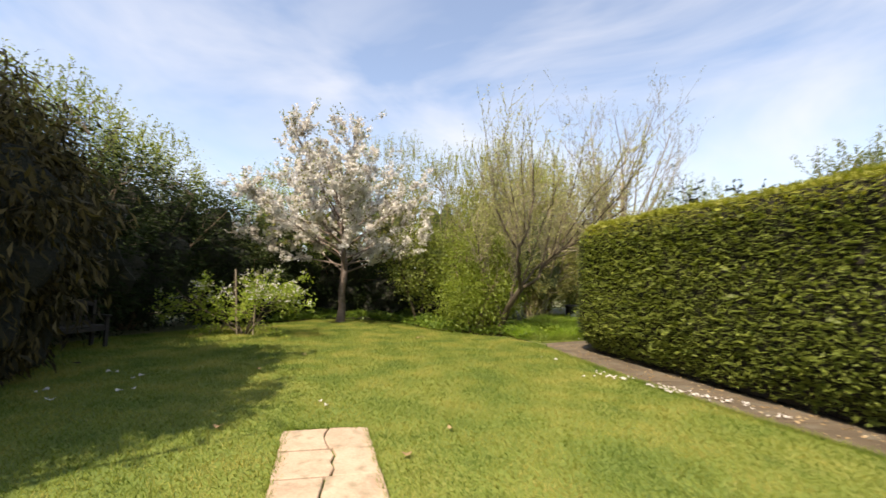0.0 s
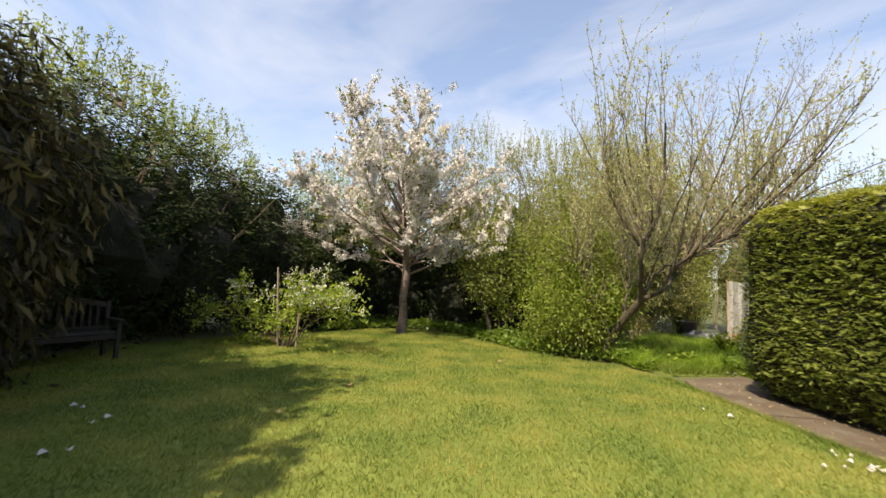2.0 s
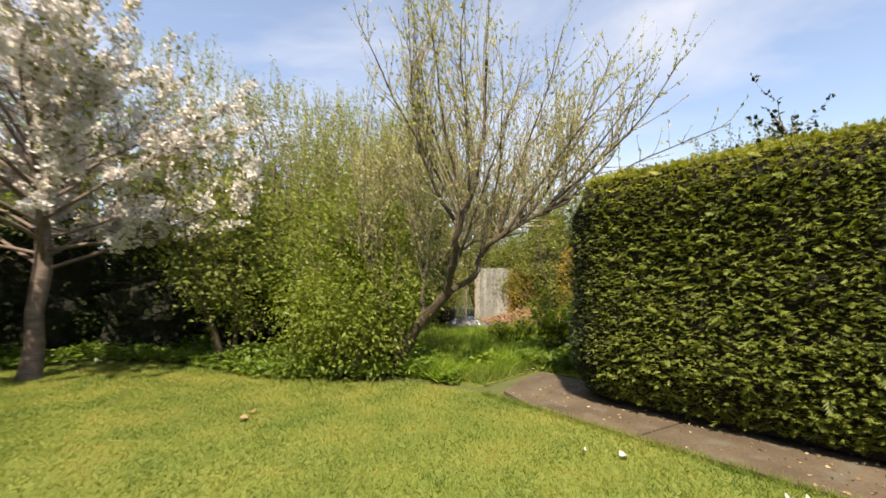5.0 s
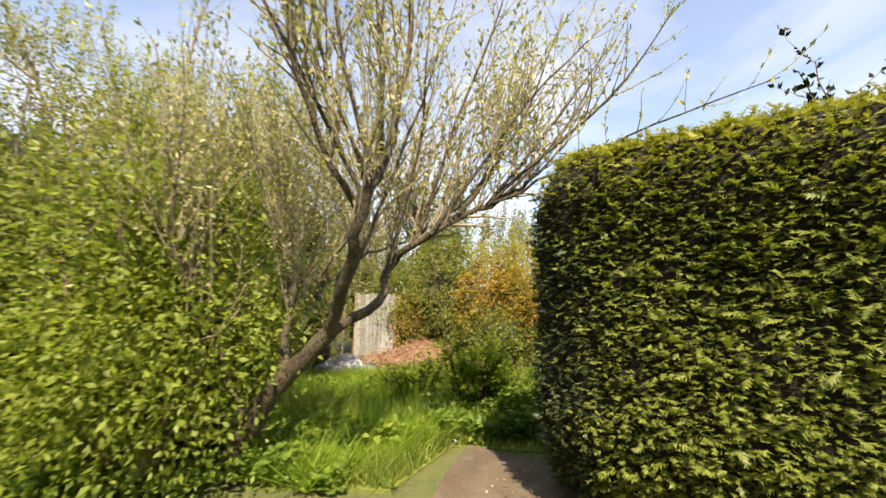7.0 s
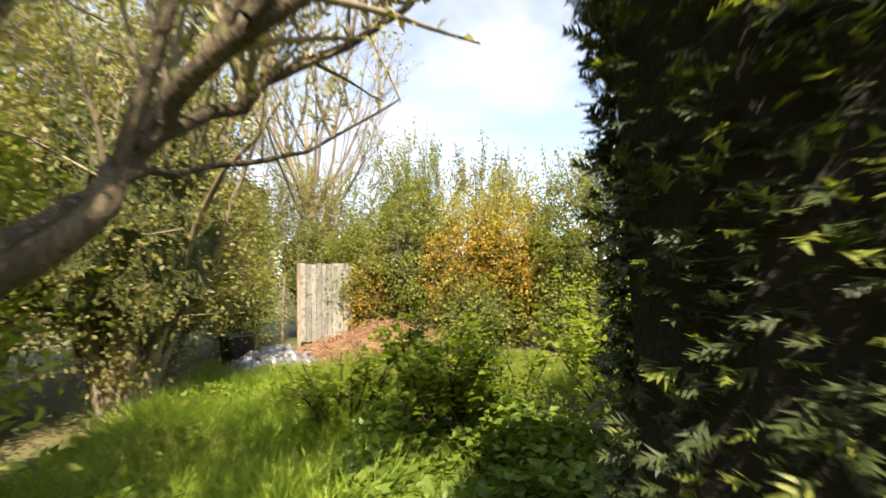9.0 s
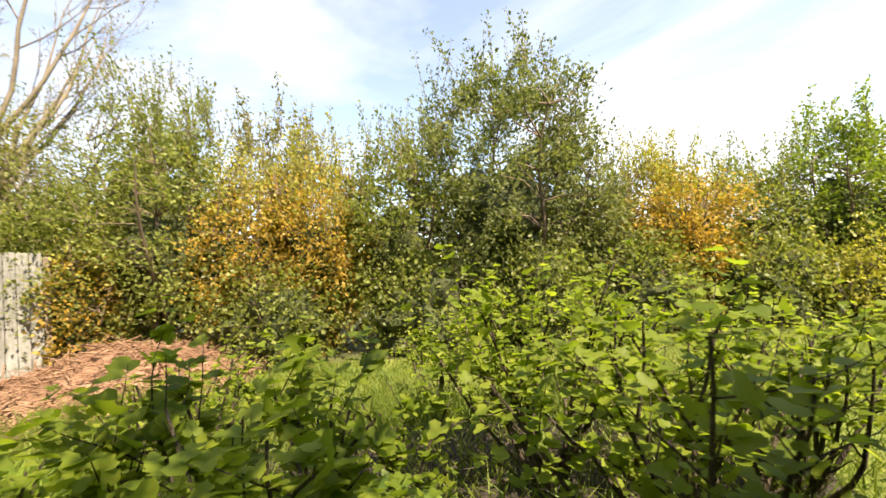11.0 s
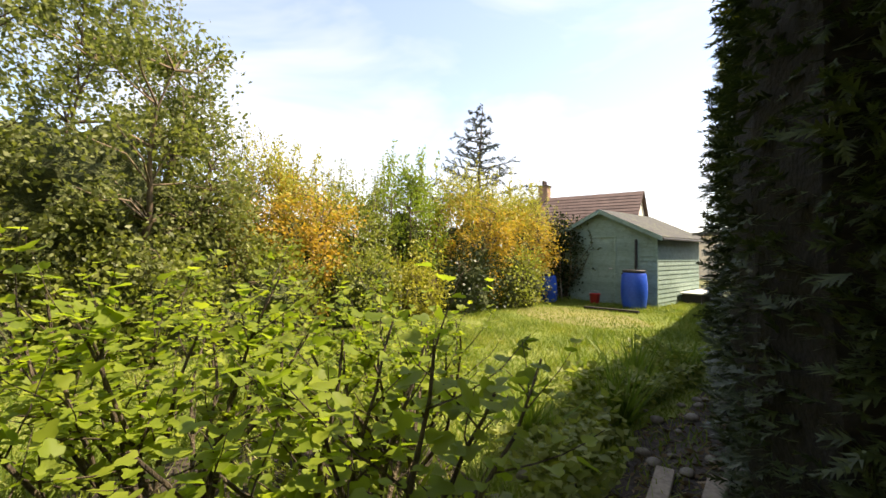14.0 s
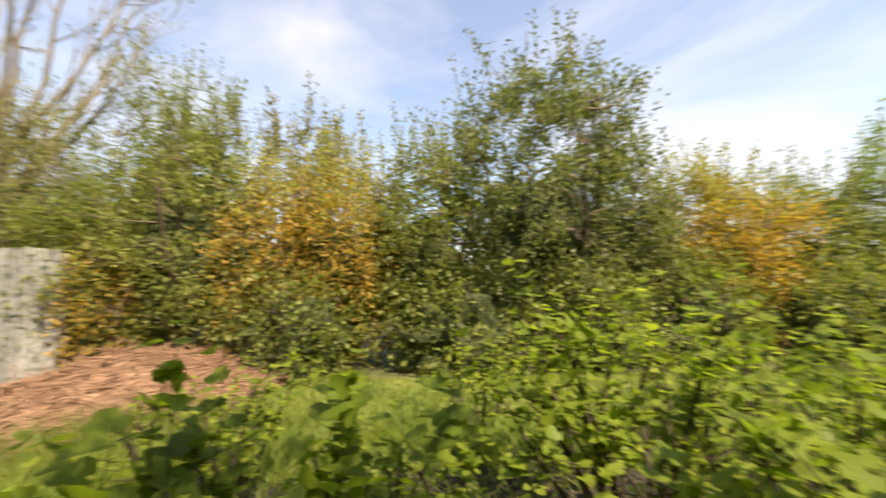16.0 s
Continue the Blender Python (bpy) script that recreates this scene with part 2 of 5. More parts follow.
L = {
    "hedge": leaf_mat("hedge_fronds", [(0.085, 0.115, 0.022), (0.2, 0.238, 0.042), (0.34, 0.36, 0.075)], 0.42),
    # hedge top: sunlight painted in as a brighter, yellower frond
    "hedge_top": leaf_mat("sunlit_top_fronds", [(0.15, 0.17, 0.022), (0.25, 0.26, 0.035), (0.38, 0.35, 0.06)], 0.35),
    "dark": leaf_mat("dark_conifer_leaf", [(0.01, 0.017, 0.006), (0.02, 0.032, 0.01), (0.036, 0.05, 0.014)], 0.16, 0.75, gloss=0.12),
    # top leaves of the evergreens, sunlight painted into the colour
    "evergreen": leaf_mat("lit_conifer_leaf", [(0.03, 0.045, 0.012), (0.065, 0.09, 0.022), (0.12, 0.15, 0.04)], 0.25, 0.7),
    # hedge's far side and end: shade painted as a darker frond colour
    "old": leaf_mat("shade_dulled_fronds", [(0.02, 0.03, 0.01), (0.04, 0.058, 0.018), (0.075, 0.1, 0.03)], 0.2),
    "mid": leaf_mat("mid_green_leaf", [(0.1, 0.13, 0.028), (0.215, 0.25, 0.055), (0.36, 0.38, 0.11)], 0.52),
    "fresh": leaf_mat("fresh_green_leaf", [(0.11, 0.165, 0.02), (0.225, 0.3, 0.037), (0.37, 0.43, 0.075)], 0.5),
    "lime": leaf_mat("lime_spring_leaf", [(0.16, 0.18, 0.02), (0.27, 0.3, 0.04), (0.4, 0.415, 0.07)], 0.5),
    "bud": leaf_mat("opening_bud_leaf", [(0.26, 0.25, 0.09), (0.38, 0.38, 0.16), (0.52, 0.52, 0.27)], 0.4),
    "shrub": leaf_mat("spring_shrub_leaf", [(0.12, 0.16, 0.024), (0.215, 0.27, 0.04), (0.35, 0.39, 0.07)], 0.5),
    "willow": leaf_mat("grey_green_willow_leaf", [(0.075, 0.1, 0.03), (0.17, 0.195, 0.06), (0.31, 0.32, 0.12)], 0.48),
    "nettle": leaf_mat("nettle_leaf", [(0.07, 0.125, 0.02), (0.14, 0.215, 0.032), (0.25, 0.33, 0.055)], 0.45),
    "olive": leaf_mat("olive_bud_leaf", [(0.13, 0.12, 0.04), (0.22, 0.21, 0.065), (0.33, 0.31, 0.1)]),
    "cherry_leaf": leaf_mat("young_cherry_leaf", [(0.14, 0.12, 0.03), (0.2, 0.21, 0.045), (0.26, 0.3, 0.06)], 0.5),
    # bronze for the weeping shrub's top, its lit tone put into the colour
    "bronze_lit": leaf_mat("sunlit_bronze_leaf", [(0.06, 0.055, 0.022), (0.16, 0.125, 0.05), (0.32, 0.25, 0.11)], 0.3, 0.6, gloss=0.2),
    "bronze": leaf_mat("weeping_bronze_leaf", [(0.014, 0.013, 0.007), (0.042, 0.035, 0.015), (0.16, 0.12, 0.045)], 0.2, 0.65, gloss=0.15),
    "gold": leaf_mat("golden_leaf", [(0.13, 0.16, 0.035), (0.42, 0.28, 0.05), (0.64, 0.4, 0.08)], 0.5),
    "yellow": leaf_mat("yellow_green_leaf", [(0.22, 0.23, 0.04), (0.37, 0.36, 0.06), (0.52, 0.47, 0.1)]),
    "currant": leaf_mat("currant_leaf", [(0.09, 0.14, 0.017), (0.21, 0.28, 0.031), (0.4, 0.44, 0.062)], 0.6, 0.5, gloss=0.25),
    "grass": leaf_mat("grass_blade", [(0.08, 0.13, 0.017), (0.168, 0.208, 0.03), (0.32, 0.29, 0.07)], 0.4, 0.6, 2.6),
    "long_grass": leaf_mat("long_grass_blade", [(0.08, 0.13, 0.018), (0.16, 0.22, 0.03), (0.32, 0.32, 0.075)], 0.42, 0.55, 1.2),
    "lush": leaf_mat("lush_grass_blade", [(0.14, 0.23, 0.023), (0.24, 0.36, 0.04), (0.38, 0.46, 0.08)], 0.55, 0.55, 0.8),
    "petal": leaf_mat("white_blossom", [(0.56, 0.51, 0.46), (0.7, 0.66, 0.61), (0.82, 0.8, 0.75)], 0.35, 0.8, 0.2, (1.0, 0.98, 0.95)),
    "straw": leaf_mat("dry_leaf", [(0.2, 0.12, 0.05), (0.36, 0.25, 0.13), (0.5, 0.42, 0.28)], 0.2, 0.8),
    "dead": leaf_mat("dead_leaf", [(0.05, 0.03, 0.016), (0.11, 0.07, 0.035), (0.26, 0.19, 0.11)], 0.1, 0.85),
    "spruce": leaf_mat("spruce_needles", [(0.012, 0.022, 0.016), (0.022, 0.04, 0.028), (0.04, 0.06, 0.04)], 0.1),
}


# ---- mesh helpers ----
def np_mesh(name, verts, faces, mat, smooth=False):
    """A mesh from arrays: verts (n, 3), faces (m, k), all with the same number of corners."""
    verts, faces = np.asarray(verts, np.float32), np.asarray(faces, np.int32)
    me = bpy.data.meshes.new(name)
    k = faces.shape[1]
    me.vertices.add(len(verts))
    me.vertices.foreach_set("co", verts.ravel())
    me.loops.add(faces.size)
    me.loops.foreach_set("vertex_index", faces.ravel())
    me.polygons.add(len(faces))
    me.polygons.foreach_set("loop_start", np.arange(0, faces.size, k, dtype=np.int32))
    if smooth:
        me.polygons.foreach_set("use_smooth", np.ones(len(faces), bool))
    me.update(calc_edges=True)
    me.materials.append(mat)
    return me


def put(name, me, parent=None, label="", kind=""):
    ob = new(name, me)
    ob.parent = parent
    return tagged(ob, label, kind=kind)


def part(name, bm, mat, parent=None, label="", smooth=False):
    me = bpy.data.meshes.new(name)
    bm.to_mesh(me)
    bm.free()
    if smooth:
        for p in me.polygons:
            p.use_smooth = True
    me.materials.append(mat)
    return put(name, me, parent, label)


def thing(name, label, category, at=(0, 0, 0), group="", rz=0):
    e = new(name)
    e.matrix_world = pose(*at, 0, 0, rz)
    return tagged(e, label, category, group)


def box(bm, lo, hi, bevel=0.0, turn=None):
    """Adds a bevelled box between two corners."""
    r = bmesh.ops.create_cube(bm, size=1)
    vs = r["verts"]
    c = [(a + b) / 2 for a, b in zip(lo, hi)]
    bmesh.ops.scale(bm, vec=[b - a for a, b in zip(lo, hi)], verts=vs)
    if bevel:
        es = list({e for v in vs for e in v.link_edges})
        res = bmesh.ops.bevel(bm, geom=es, offset=bevel, segments=1, affect="EDGES")
        vs = list({v for f in res["faces"] for v in f.verts} | {v for v in vs if v.is_valid})
    if turn is not None:
        bmesh.ops.transform(bm, matrix=turn, verts=vs)
    bmesh.ops.translate(bm, vec=c, verts=vs)
    return bm


def boxed(lo, hi, bevel=0.0, turn=None):
    return box(bmesh.new(), lo, hi, bevel, turn)


def lathe(profile, sides=24):
    """A turned body from (radius, height) pairs."""
    bm = bmesh.new()
    rings = [[bm.verts.new((r * math.cos(2 * math.pi * i / sides), r * math.sin(2 * math.pi * i / sides), z)) for i in range(sides)] for r, z in profile]
    for a, b in zip(rings, rings[1:]):
        for i in range(sides):
            bm.faces.new((a[i], a[(i + 1) % sides], b[(i + 1) % sides], b[i]))
    bm.faces.new(rings[0][::-1])
    bm.faces.new(rings[-1])
    return bm


def unit(v):
    return v / np.maximum(np.linalg.norm(v, axis=-1, keepdims=True), 1e-9)


def sideways(rng, A):
    return unit(np.cross(A, rng.normal(size=A.shape)))


def leaf_verts(P, A, S, ln, w, bend=0.12):
    """Pointed, slightly cupped leaves: base P, axis A, side S."""
    N = np.cross(A, S)
    ln, w = ln[:, None], w[:, None]
    v = np.stack([P, P + A * ln * 0.45 + S * w / 2 + N * ln * bend, P + A * ln - N * ln * bend * 0.6, P + A * ln * 0.45 - S * w / 2 + N * ln * bend], 1)
    return v.reshape(-1, 3), np.arange(len(P) * 4).reshape(-1, 4)


def leaves_mesh(name, rng, P, A, length, width, mat, vary=0.35, flat=0.0):
    n = len(P)
    S = sideways(rng, A)
    if flat:
        S = unit(S * np.array([1, 1, 1 - flat]))
    k = 1 + vary * rng.uniform(-1, 1, n)
    v, f = leaf_verts(P, A, S, length * k, width * k)
    return np_mesh(name, v, f, mat)


def tubes(name, lines, mat, sides=6):
    """Tapered round limbs along polylines (points, radii)."""
    V, F, base = [], [], 0
    ang = np.arange(sides) * 2 * math.pi / sides
    for pts, rad in lines:
        pts, rad = np.asarray(pts, float), np.asarray(rad, float)
        t = unit(np.gradient(pts, axis=0))
        ref = np.array([0.3, 0.9, 0.1]) if abs(t[0][2]) > 0.8 else np.array([0.0, 0.0, 1.0])
        u = unit(np.cross(t, ref))
        w = np.cross(t, u)
        ring = pts[:, None] + rad[:, None, None] * (np.cos(ang)[None, :, None] * u[:, None] + np.sin(ang)[None, :, None] * w[:, None])
        n = len(pts)
        i = np.arange(n - 1)[:, None] * sides
        j = np.arange(sides)[None, :]
        j2 = (j + 1) % sides
        q = np.stack(np.broadcast_arrays(base + i + j, base + i + j2, base + i + sides + j2, base + i + sides + j), -1).reshape(-1, 4)
        V.append(ring.reshape(-1, 3))
        F.append(q)
        base += n * sides
    return np_mesh(name, np.concatenate(V), np.concatenate(F), mat, smooth=True)


def stroke(rng, p, d, length, r0, r1, segs=6, wob=0.12, up=0.0):
    """One wandering limb from p along d."""
    pts, d = [np.array(p, float)], unit(np.array(d, float))
    for _ in range(segs):
        d = unit(d + rng.normal(size=3) * wob + np.array([0, 0, up]))
        pts.append(pts[-1] + d * length / segs)
    return np.array(pts), np.linspace(r0, r1, segs + 1)


def ramify(rng, line, level, kids, ratio, angle, out, wob=0.12, up=0.05, lo=0.25, length=None):
    """Side limbs of a limb, and theirs, down to level 0; out collects (level, points, radii)."""
    pts, rad = line
    total = length or np.linalg.norm(np.diff(pts, axis=0), axis=1).sum()
    for _ in range(kids[level]):
        u = rng.uniform(lo, 1.0) * (len(pts) - 1)
        i = min(int(u), len(pts) - 2)
        p = pts[i] + (pts[i + 1] - pts[i]) * (u - i)
        t = unit(pts[i + 1] - pts[i])
        s = unit(np.cross(t, rng.normal(size=3)))
        a = radians(angle * rng.uniform(0.6, 1.3))
        r = rad[i] * 0.55
        ln = total * ratio * rng.uniform(0.6, 1.25)
        child = stroke(rng, p, t * math.cos(a) + s * math.sin(a), ln, r, r * 0.3, 5, wob, up)
        out.append((level, *child))
        if level > 0:
            ramify(rng, child, level - 1, kids, ratio, angle, out, wob, up, 0.2)


def along(rng, lines, per_metre):
    """Points strewn along polylines, with the limb's direction there."""
    P, D = [], []
    for pts, _ in lines:
        seg = np.diff(pts, axis=0)
        ln = np.linalg.norm(seg, axis=1)
        n = rng.poisson(per_metre * ln.sum())
        if n:
            i = rng.choice(len(ln), n, p=ln / ln.sum())
            P.append(pts[i] + seg[i] * rng.uniform(0, 1, (n, 1)))
            D.append(seg[i] / ln[i][:, None])
    return np.concatenate(P), np.concatenate(D)


def in_poly(x, y, poly):
    inside = np.zeros(len(x), bool)
    for (x0, y0), (x1, y1) in zip(poly, poly[1:] + poly[:1]):
        c = ((y0 > y) != (y1 > y)) & (x < (x1 - x0) * (y - y0) / (y1 - y0 + 1e-12) + x0)
        inside ^= c
    return inside


def strew(rng, n, poly):
    xs, ys = [p[0] for p in poly], [p[1] for p in poly]
    x, y = rng.uniform(min(xs), max(xs), n), rng.uniform(min(ys), max(ys), n)
    k = in_poly(x, y, poly)
    return np.stack([x[k], y[k], np.zeros(k.sum())], 1)


def blades(name, rng, P, height, width, lean, mat, vary=0.5):
    """Grass blades, a bent two-piece strip each."""
    n = len(P)
    d = unit(np.concatenate([rng.normal(size=(n, 2)) * lean, np.ones((n, 1))], 1))
    s = unit(np.concatenate([rng.normal(size=(n, 2)), np.zeros((n, 1))], 1))
    h = (height * (1 + vary * rng.uniform(-1, 1, n)))[:, None]
    w = (width * rng.uniform(0.6, 1.4, n))[:, None]
    tip = P + d * h + np.concatenate([d[:, :2], np.zeros((n, 1))], 1) * h * 0.5
    v = np.stack([P - s * w / 2, P + s * w / 2, tip], 1)
    return np_mesh(name, v.reshape(-1, 3), np.arange(3 * n).reshape(-1, 3), mat)


# ---- ground ----
CONCRETE_LEFT = [(4.9, -7.0), (4.75, -2.0), (4.6, 1.2), (4.27, 2.95), (3.84, 4.3), (3.43, 6.1), (3.3, 6.9), (3.1, 8.2), (2.93, 9.5)]
CONCRETE_RIGHT = [(6.3, -7.0), (5.8, -2.0), (5.5, 1.2), (5.3, 3.0), (5.0, 5.2), (4.6, 8.1), (4.5, 9.9)]
LAWN = [(-7.0, -7.0)] + CONCRETE_LEFT + [(2.35, 10.4), (1.6, 10.85), (0.9, 11.7), (0.1, 13.3), (-0.8, 13.9), (-2.0, 14.5), (-3.5, 14.2), (-4.6, 12.4), (-6.0, 10.7), (-7.0, 9.0)]
ROUGH = [(3.2, 9.75), (4.4, 10.1), (5.2, 8.8), (6.2, 3.0), (7.2, -5.0), (9.0, -5.0), (9.0, -1.8), (12.2, -1.6), (11.8, 4.0), (11.0, 8.0), (10.2, 12.5),
         (8.6, 16.2), (6.0, 16.5), (4.0, 13.0), (2.6, 11.6), (2.4, 10.7)]
SOIL = [(4.9, 9.1), (5.3, 9.0), (5.75, 8.2), (5.85, 7.3), (6.1, 6.6), (5.95, 5.9), (6.05, 5.0), (5.9, 3.6), (5.6, 3.2), (5.1, 7.0)]
# dark patch under the currants, standing in for their shade
CURRANT_SHADE = [(5.0, 10.4), (5.6, 8.9), (6.3, 8.1), (7.4, 7.9), (8.0, 9.0), (7.8, 10.9), (7.2, 12.3), (6.3, 12.2), (5.3, 11.6)]
WORN = [(7.9, 1.4), (8.6, 0.6), (9.6, 0.1), (10.9, 0.2), (11.5, 1.0), (10.9, 2.0), (9.6, 2.5), (8.5, 2.3)]


def ground_sheet():
    bm = bmesh.new()
    bmesh.ops.create_grid(bm, x_segments=60, y_segments=60, size=1.0)
    for v in bm.verts:
        k = 1 if max(abs(v.co.x), abs(v.co.y)) < 0.5 else 8
        v.co.x, v.co.y = 40 * v.co.x + 3 if k == 1 else math.copysign(20 + (abs(v.co.x) - 0.5) * 1600, v.co.x) if abs(v.co.x) >= 0.5 else 40 * v.co.x + 3, \
            40 * v.co.y + 5 if k == 1 else math.copysign(20 + (abs(v.co.y) - 0.5) * 1600, v.co.y) if abs(v.co.y) >= 0.5 else 40 * v.co.y + 5
        v.co.z = -0.03 + 0.02 * noise.noise((v.co.x * 0.5, v.co.y * 0.5, 0))
    ob = part("ground", bm, M["soil"], label="rough earth with weeds under the shrubs")
    tagged(ob, category="ground", kind="structure")


def flat_poly(name, poly, z, mat, label):
    bm = bmesh.new()
    top = [bm.verts.new((x, y, z)) for x, y in poly]
    low = [bm.verts.new((x, y, z - 0.08)) for x, y in poly]
    bm.faces.new(top)
    for i in range(len(poly)):
        j = (i + 1) % len(poly)
        bm.faces.new((top[i], low[i], low[j], top[j]))
    bmesh.ops.recalc_face_normals(bm, faces=bm.faces)
    ob = part(name, bm, mat, label=label)
    return tagged(ob, category="ground", kind="structure")


def lerp_line(line, y):
    for (x0, y0), (x1, y1) in zip(line, line[1:]):
        if y0 <= y <= y1:
            return x0 + (x1 - x0) * (y - y0) / (y1 - y0)
    return line[-1][0]


def concrete_path():
    """A worn path along the hedge, cast in bays with open joints."""
    p = new("pavement")
    tagged(p, "worn brown-grey concrete path along the hedge", "path", kind="structure")
    cuts = [-7.0, -5.2, -3.4, -1.6, 0.2, 2.0, 3.8, 5.6, 7.4, 9.3]
    rng = np.random.default_rng(3)
    for a, b in zip(cuts, cuts[1:]):
        bm = bmesh.new()
        ys = np.linspace(a + 0.012, b - 0.012, 7)
        pairs = [((lerp_line(CONCRETE_LEFT, y) + rng.normal() * 0.02, y), (lerp_line(CONCRETE_RIGHT, y), y)) for y in ys]
        if b > 9:
            pairs[-1] = ((3.75, 9.62), (4.5, 9.95))
            pairs[-2] = ((3.2, 9.3), (4.55, 9.4))
        top = [[bm.verts.new((x, y, 0.018 + rng.normal() * 0.002)) for x, y in pr] for pr in pairs]
        low = [[bm.verts.new((x, y, -0.06)) for x, y in pr] for pr in pairs]
        for i in range(len(ys) - 1):
            bm.faces.new((top[i][0], top[i][1], top[i + 1][1], top[i + 1][0]))
            for s in (0, 1):
                bm.faces.new((top[i][s], low[i][s], low[i + 1][s], top[i + 1][s]))
        for i in (0, -1):
            bm.faces.new((top[i][0], low[i][0], low[i][1], top[i][1]))
        bmesh.ops.recalc_face_normals(bm, faces=bm.faces)
        part("concrete_bay", bm, M["concrete"], p)


def stepping_path():
    """Buff slabs sunk in the lawn, two abreast."""
    p = new("stepping_path")
    tagged(p, "cracked buff stone slabs sunk in the lawn", "paving", kind="structure")
    rng = np.random.default_rng(5)
    edge, along_v = np.array([-0.69, 3.5]), np.array([0.24, -1.0])
    side = np.array([0.385, 0.065])
    for row in range(9):
        # each row is one slab broken lengthwise along a wandering crack
        cut = [rng.uniform(0.42, 0.56)]
        for _ in range(4):
            cut.append(cut[-1] + rng.normal() * 0.035)
        for col in (0, 1):
            gap = 0.012 * (1 if col else -1)
            us = [0.0, 0.25, 0.5, 0.75, 1.0]
            inner_edge = [(c + gap * rng.uniform(0.4, 1.3), v) for c, v in zip(cut, us)]
            outer_edge = [((1.0 if col else 0.0) + rng.normal() * 0.006, v) for v in us]
            loop = inner_edge + outer_edge[::-1]
            ring = []
            for u, v in loop:
                q = edge + along_v * (row * 0.485 + v * 0.47 + rng.normal() * 0.003) + side * (2 * u - 1)
                ring.append((q[0], q[1]))
            bm = bmesh.new()
            cx, cy = np.mean(ring, 0)
            tilt = rng.normal(size=2) * 0.008
            top = [bm.verts.new((x, y, 0.022 + (x - cx) * tilt[0] + (y - cy) * tilt[1])) for x, y in ring]
            inner = [bm.verts.new((cx + (v.co.x - cx) * 0.96, cy + (v.co.y - cy) * 0.97, v.co.z + 0.006)) for v in top]
            low = [bm.verts.new((v.co.x, v.co.y, -0.03)) for v in top]
            k = len(top)
            bm.faces.new(inner)
            for i in range(k):
                j = (i + 1) % k
                bm.faces.new((inner[i], top[i], top[j], inner[j]))
                bm.faces.new((top[i], low[i], low[j], top[j]))
            bmesh.ops.recalc_face_normals(bm, faces=bm.faces)
            part("slab", bm, M["slab"], p)


def on_slabs(P):
    """Whether points lie on the stepping path."""
    d = P[:, :2] - np.array([-0.69, 3.5])
    v = -d[:, 1]
    u = d[:, 0] - 0.24 * v
    return (np.abs(u) < 0.36) & (v > -0.03)


def grasses():
    rng = np.random.default_rng(11)
    # thick where the walk begins and beyond, thinning behind it
    P = strew(rng, 780000, LAWN)
    P = P[rng.uniform(size=len(P)) < np.clip(1.0 + (P[:, 1] - 0.6) * 0.3, 0.1, 1.0)]
    P = P[~on_slabs(P)]
    tagged(put("lawn_grass", blades("lawn_grass", rng, P, 0.04, 0.008, 0.6, L["grass"])), "short mown lawn grass with yellow patches", "grass", kind="stuff")
    # tufts that stand over the slab and path edges
    e = []
    for _ in range(9000):
        y = rng.uniform(-0.5, 9.4)
        e.append((lerp_line(CONCRETE_LEFT, y) + rng.normal() * 0.035 - 0.02, y, 0))
    for _ in range(2600):
        v = rng.uniform(-0.02, 3.0)
        e.append((-0.69 + 0.24 * v + rng.choice((-0.385, 0.385)) + rng.normal() * 0.012, 3.5 - v, 0))
    for _ in range(500):
        e.append((rng.uniform(-1.1, -0.3), 3.53 + rng.normal() * 0.015, 0))
    tagged(put("edge_grass", blades("edge_grass", rng, np.array(e), 0.06, 0.006, 0.5, L["long_grass"])), "longer grass along paving edges", "grass", kind="stuff")
    P = strew(rng, 330000, ROUGH)
    clump = np.array([noise.noise((x * 0.9, y * 0.9, 4.0)) for x, y, _ in P])
    near = (P[:, 1] > 8.0) & (P[:, 0] < 8.6)
    keep = rng.uniform(size=len(P)) < np.where(near, 1.0, 0.75)
    worn = (np.hypot((P[:, 0] - 9.8) / 2.2, (P[:, 1] - 1.2) / 1.6) < 1)
    keep &= ~in_poly(P[:, 0], P[:, 1], SOIL) | (rng.uniform(size=len(P)) < 0.3)
    keep &= ~in_poly(P[:, 0], P[:, 1], CURRANT_SHADE) | (rng.uniform(size=len(P)) < 0.25)
    keep &= ~(worn & (rng.uniform(size=len(P)) < 0.35))
    P, clump, near, worn = P[keep], clump[keep], near[keep], worn[keep]
    h = np.where(near, 0.22, 0.085) * (1 + 1.1 * clump)
    h = np.where(worn, 0.05, h)
    L0 = strew(rng, 70000, [(2.7, 10.2), (4.2, 10.2), (5.2, 10.6), (6.3, 12.4), (6.6, 14.6), (5.0, 14.6), (3.4, 12.6), (2.6, 11.2)])
    tall = 0.28 * (1 + 0.7 * np.array([noise.noise((x * 1.3, y * 1.3, 2.0)) for x, y, _ in L0]))
    tagged(put("tall_grass", blades("tall_grass", rng, L0, tall, 0.02, 0.75, L["lush"])), "lush tall grass at the end of the path", "grass", kind="stuff")
    tagged(put("rough_grass", blades("rough_grass", rng, P, h, 0.013, 0.5, L["long_grass"])), "long rough grass in the back plot", "grass", kind="stuff")


# ---- planting ----
def hedge_outline(y):
    """Front and back face of the clipped hedge at y."""
    d = 8.7 - y
    k = min(d, 6.0)
    return 3.54 + 0.15 * k + 0.01 * k * k + 0.16 * (d - k), 4.96 + 0.19 * d + 0.06 * min(d, 1.5)


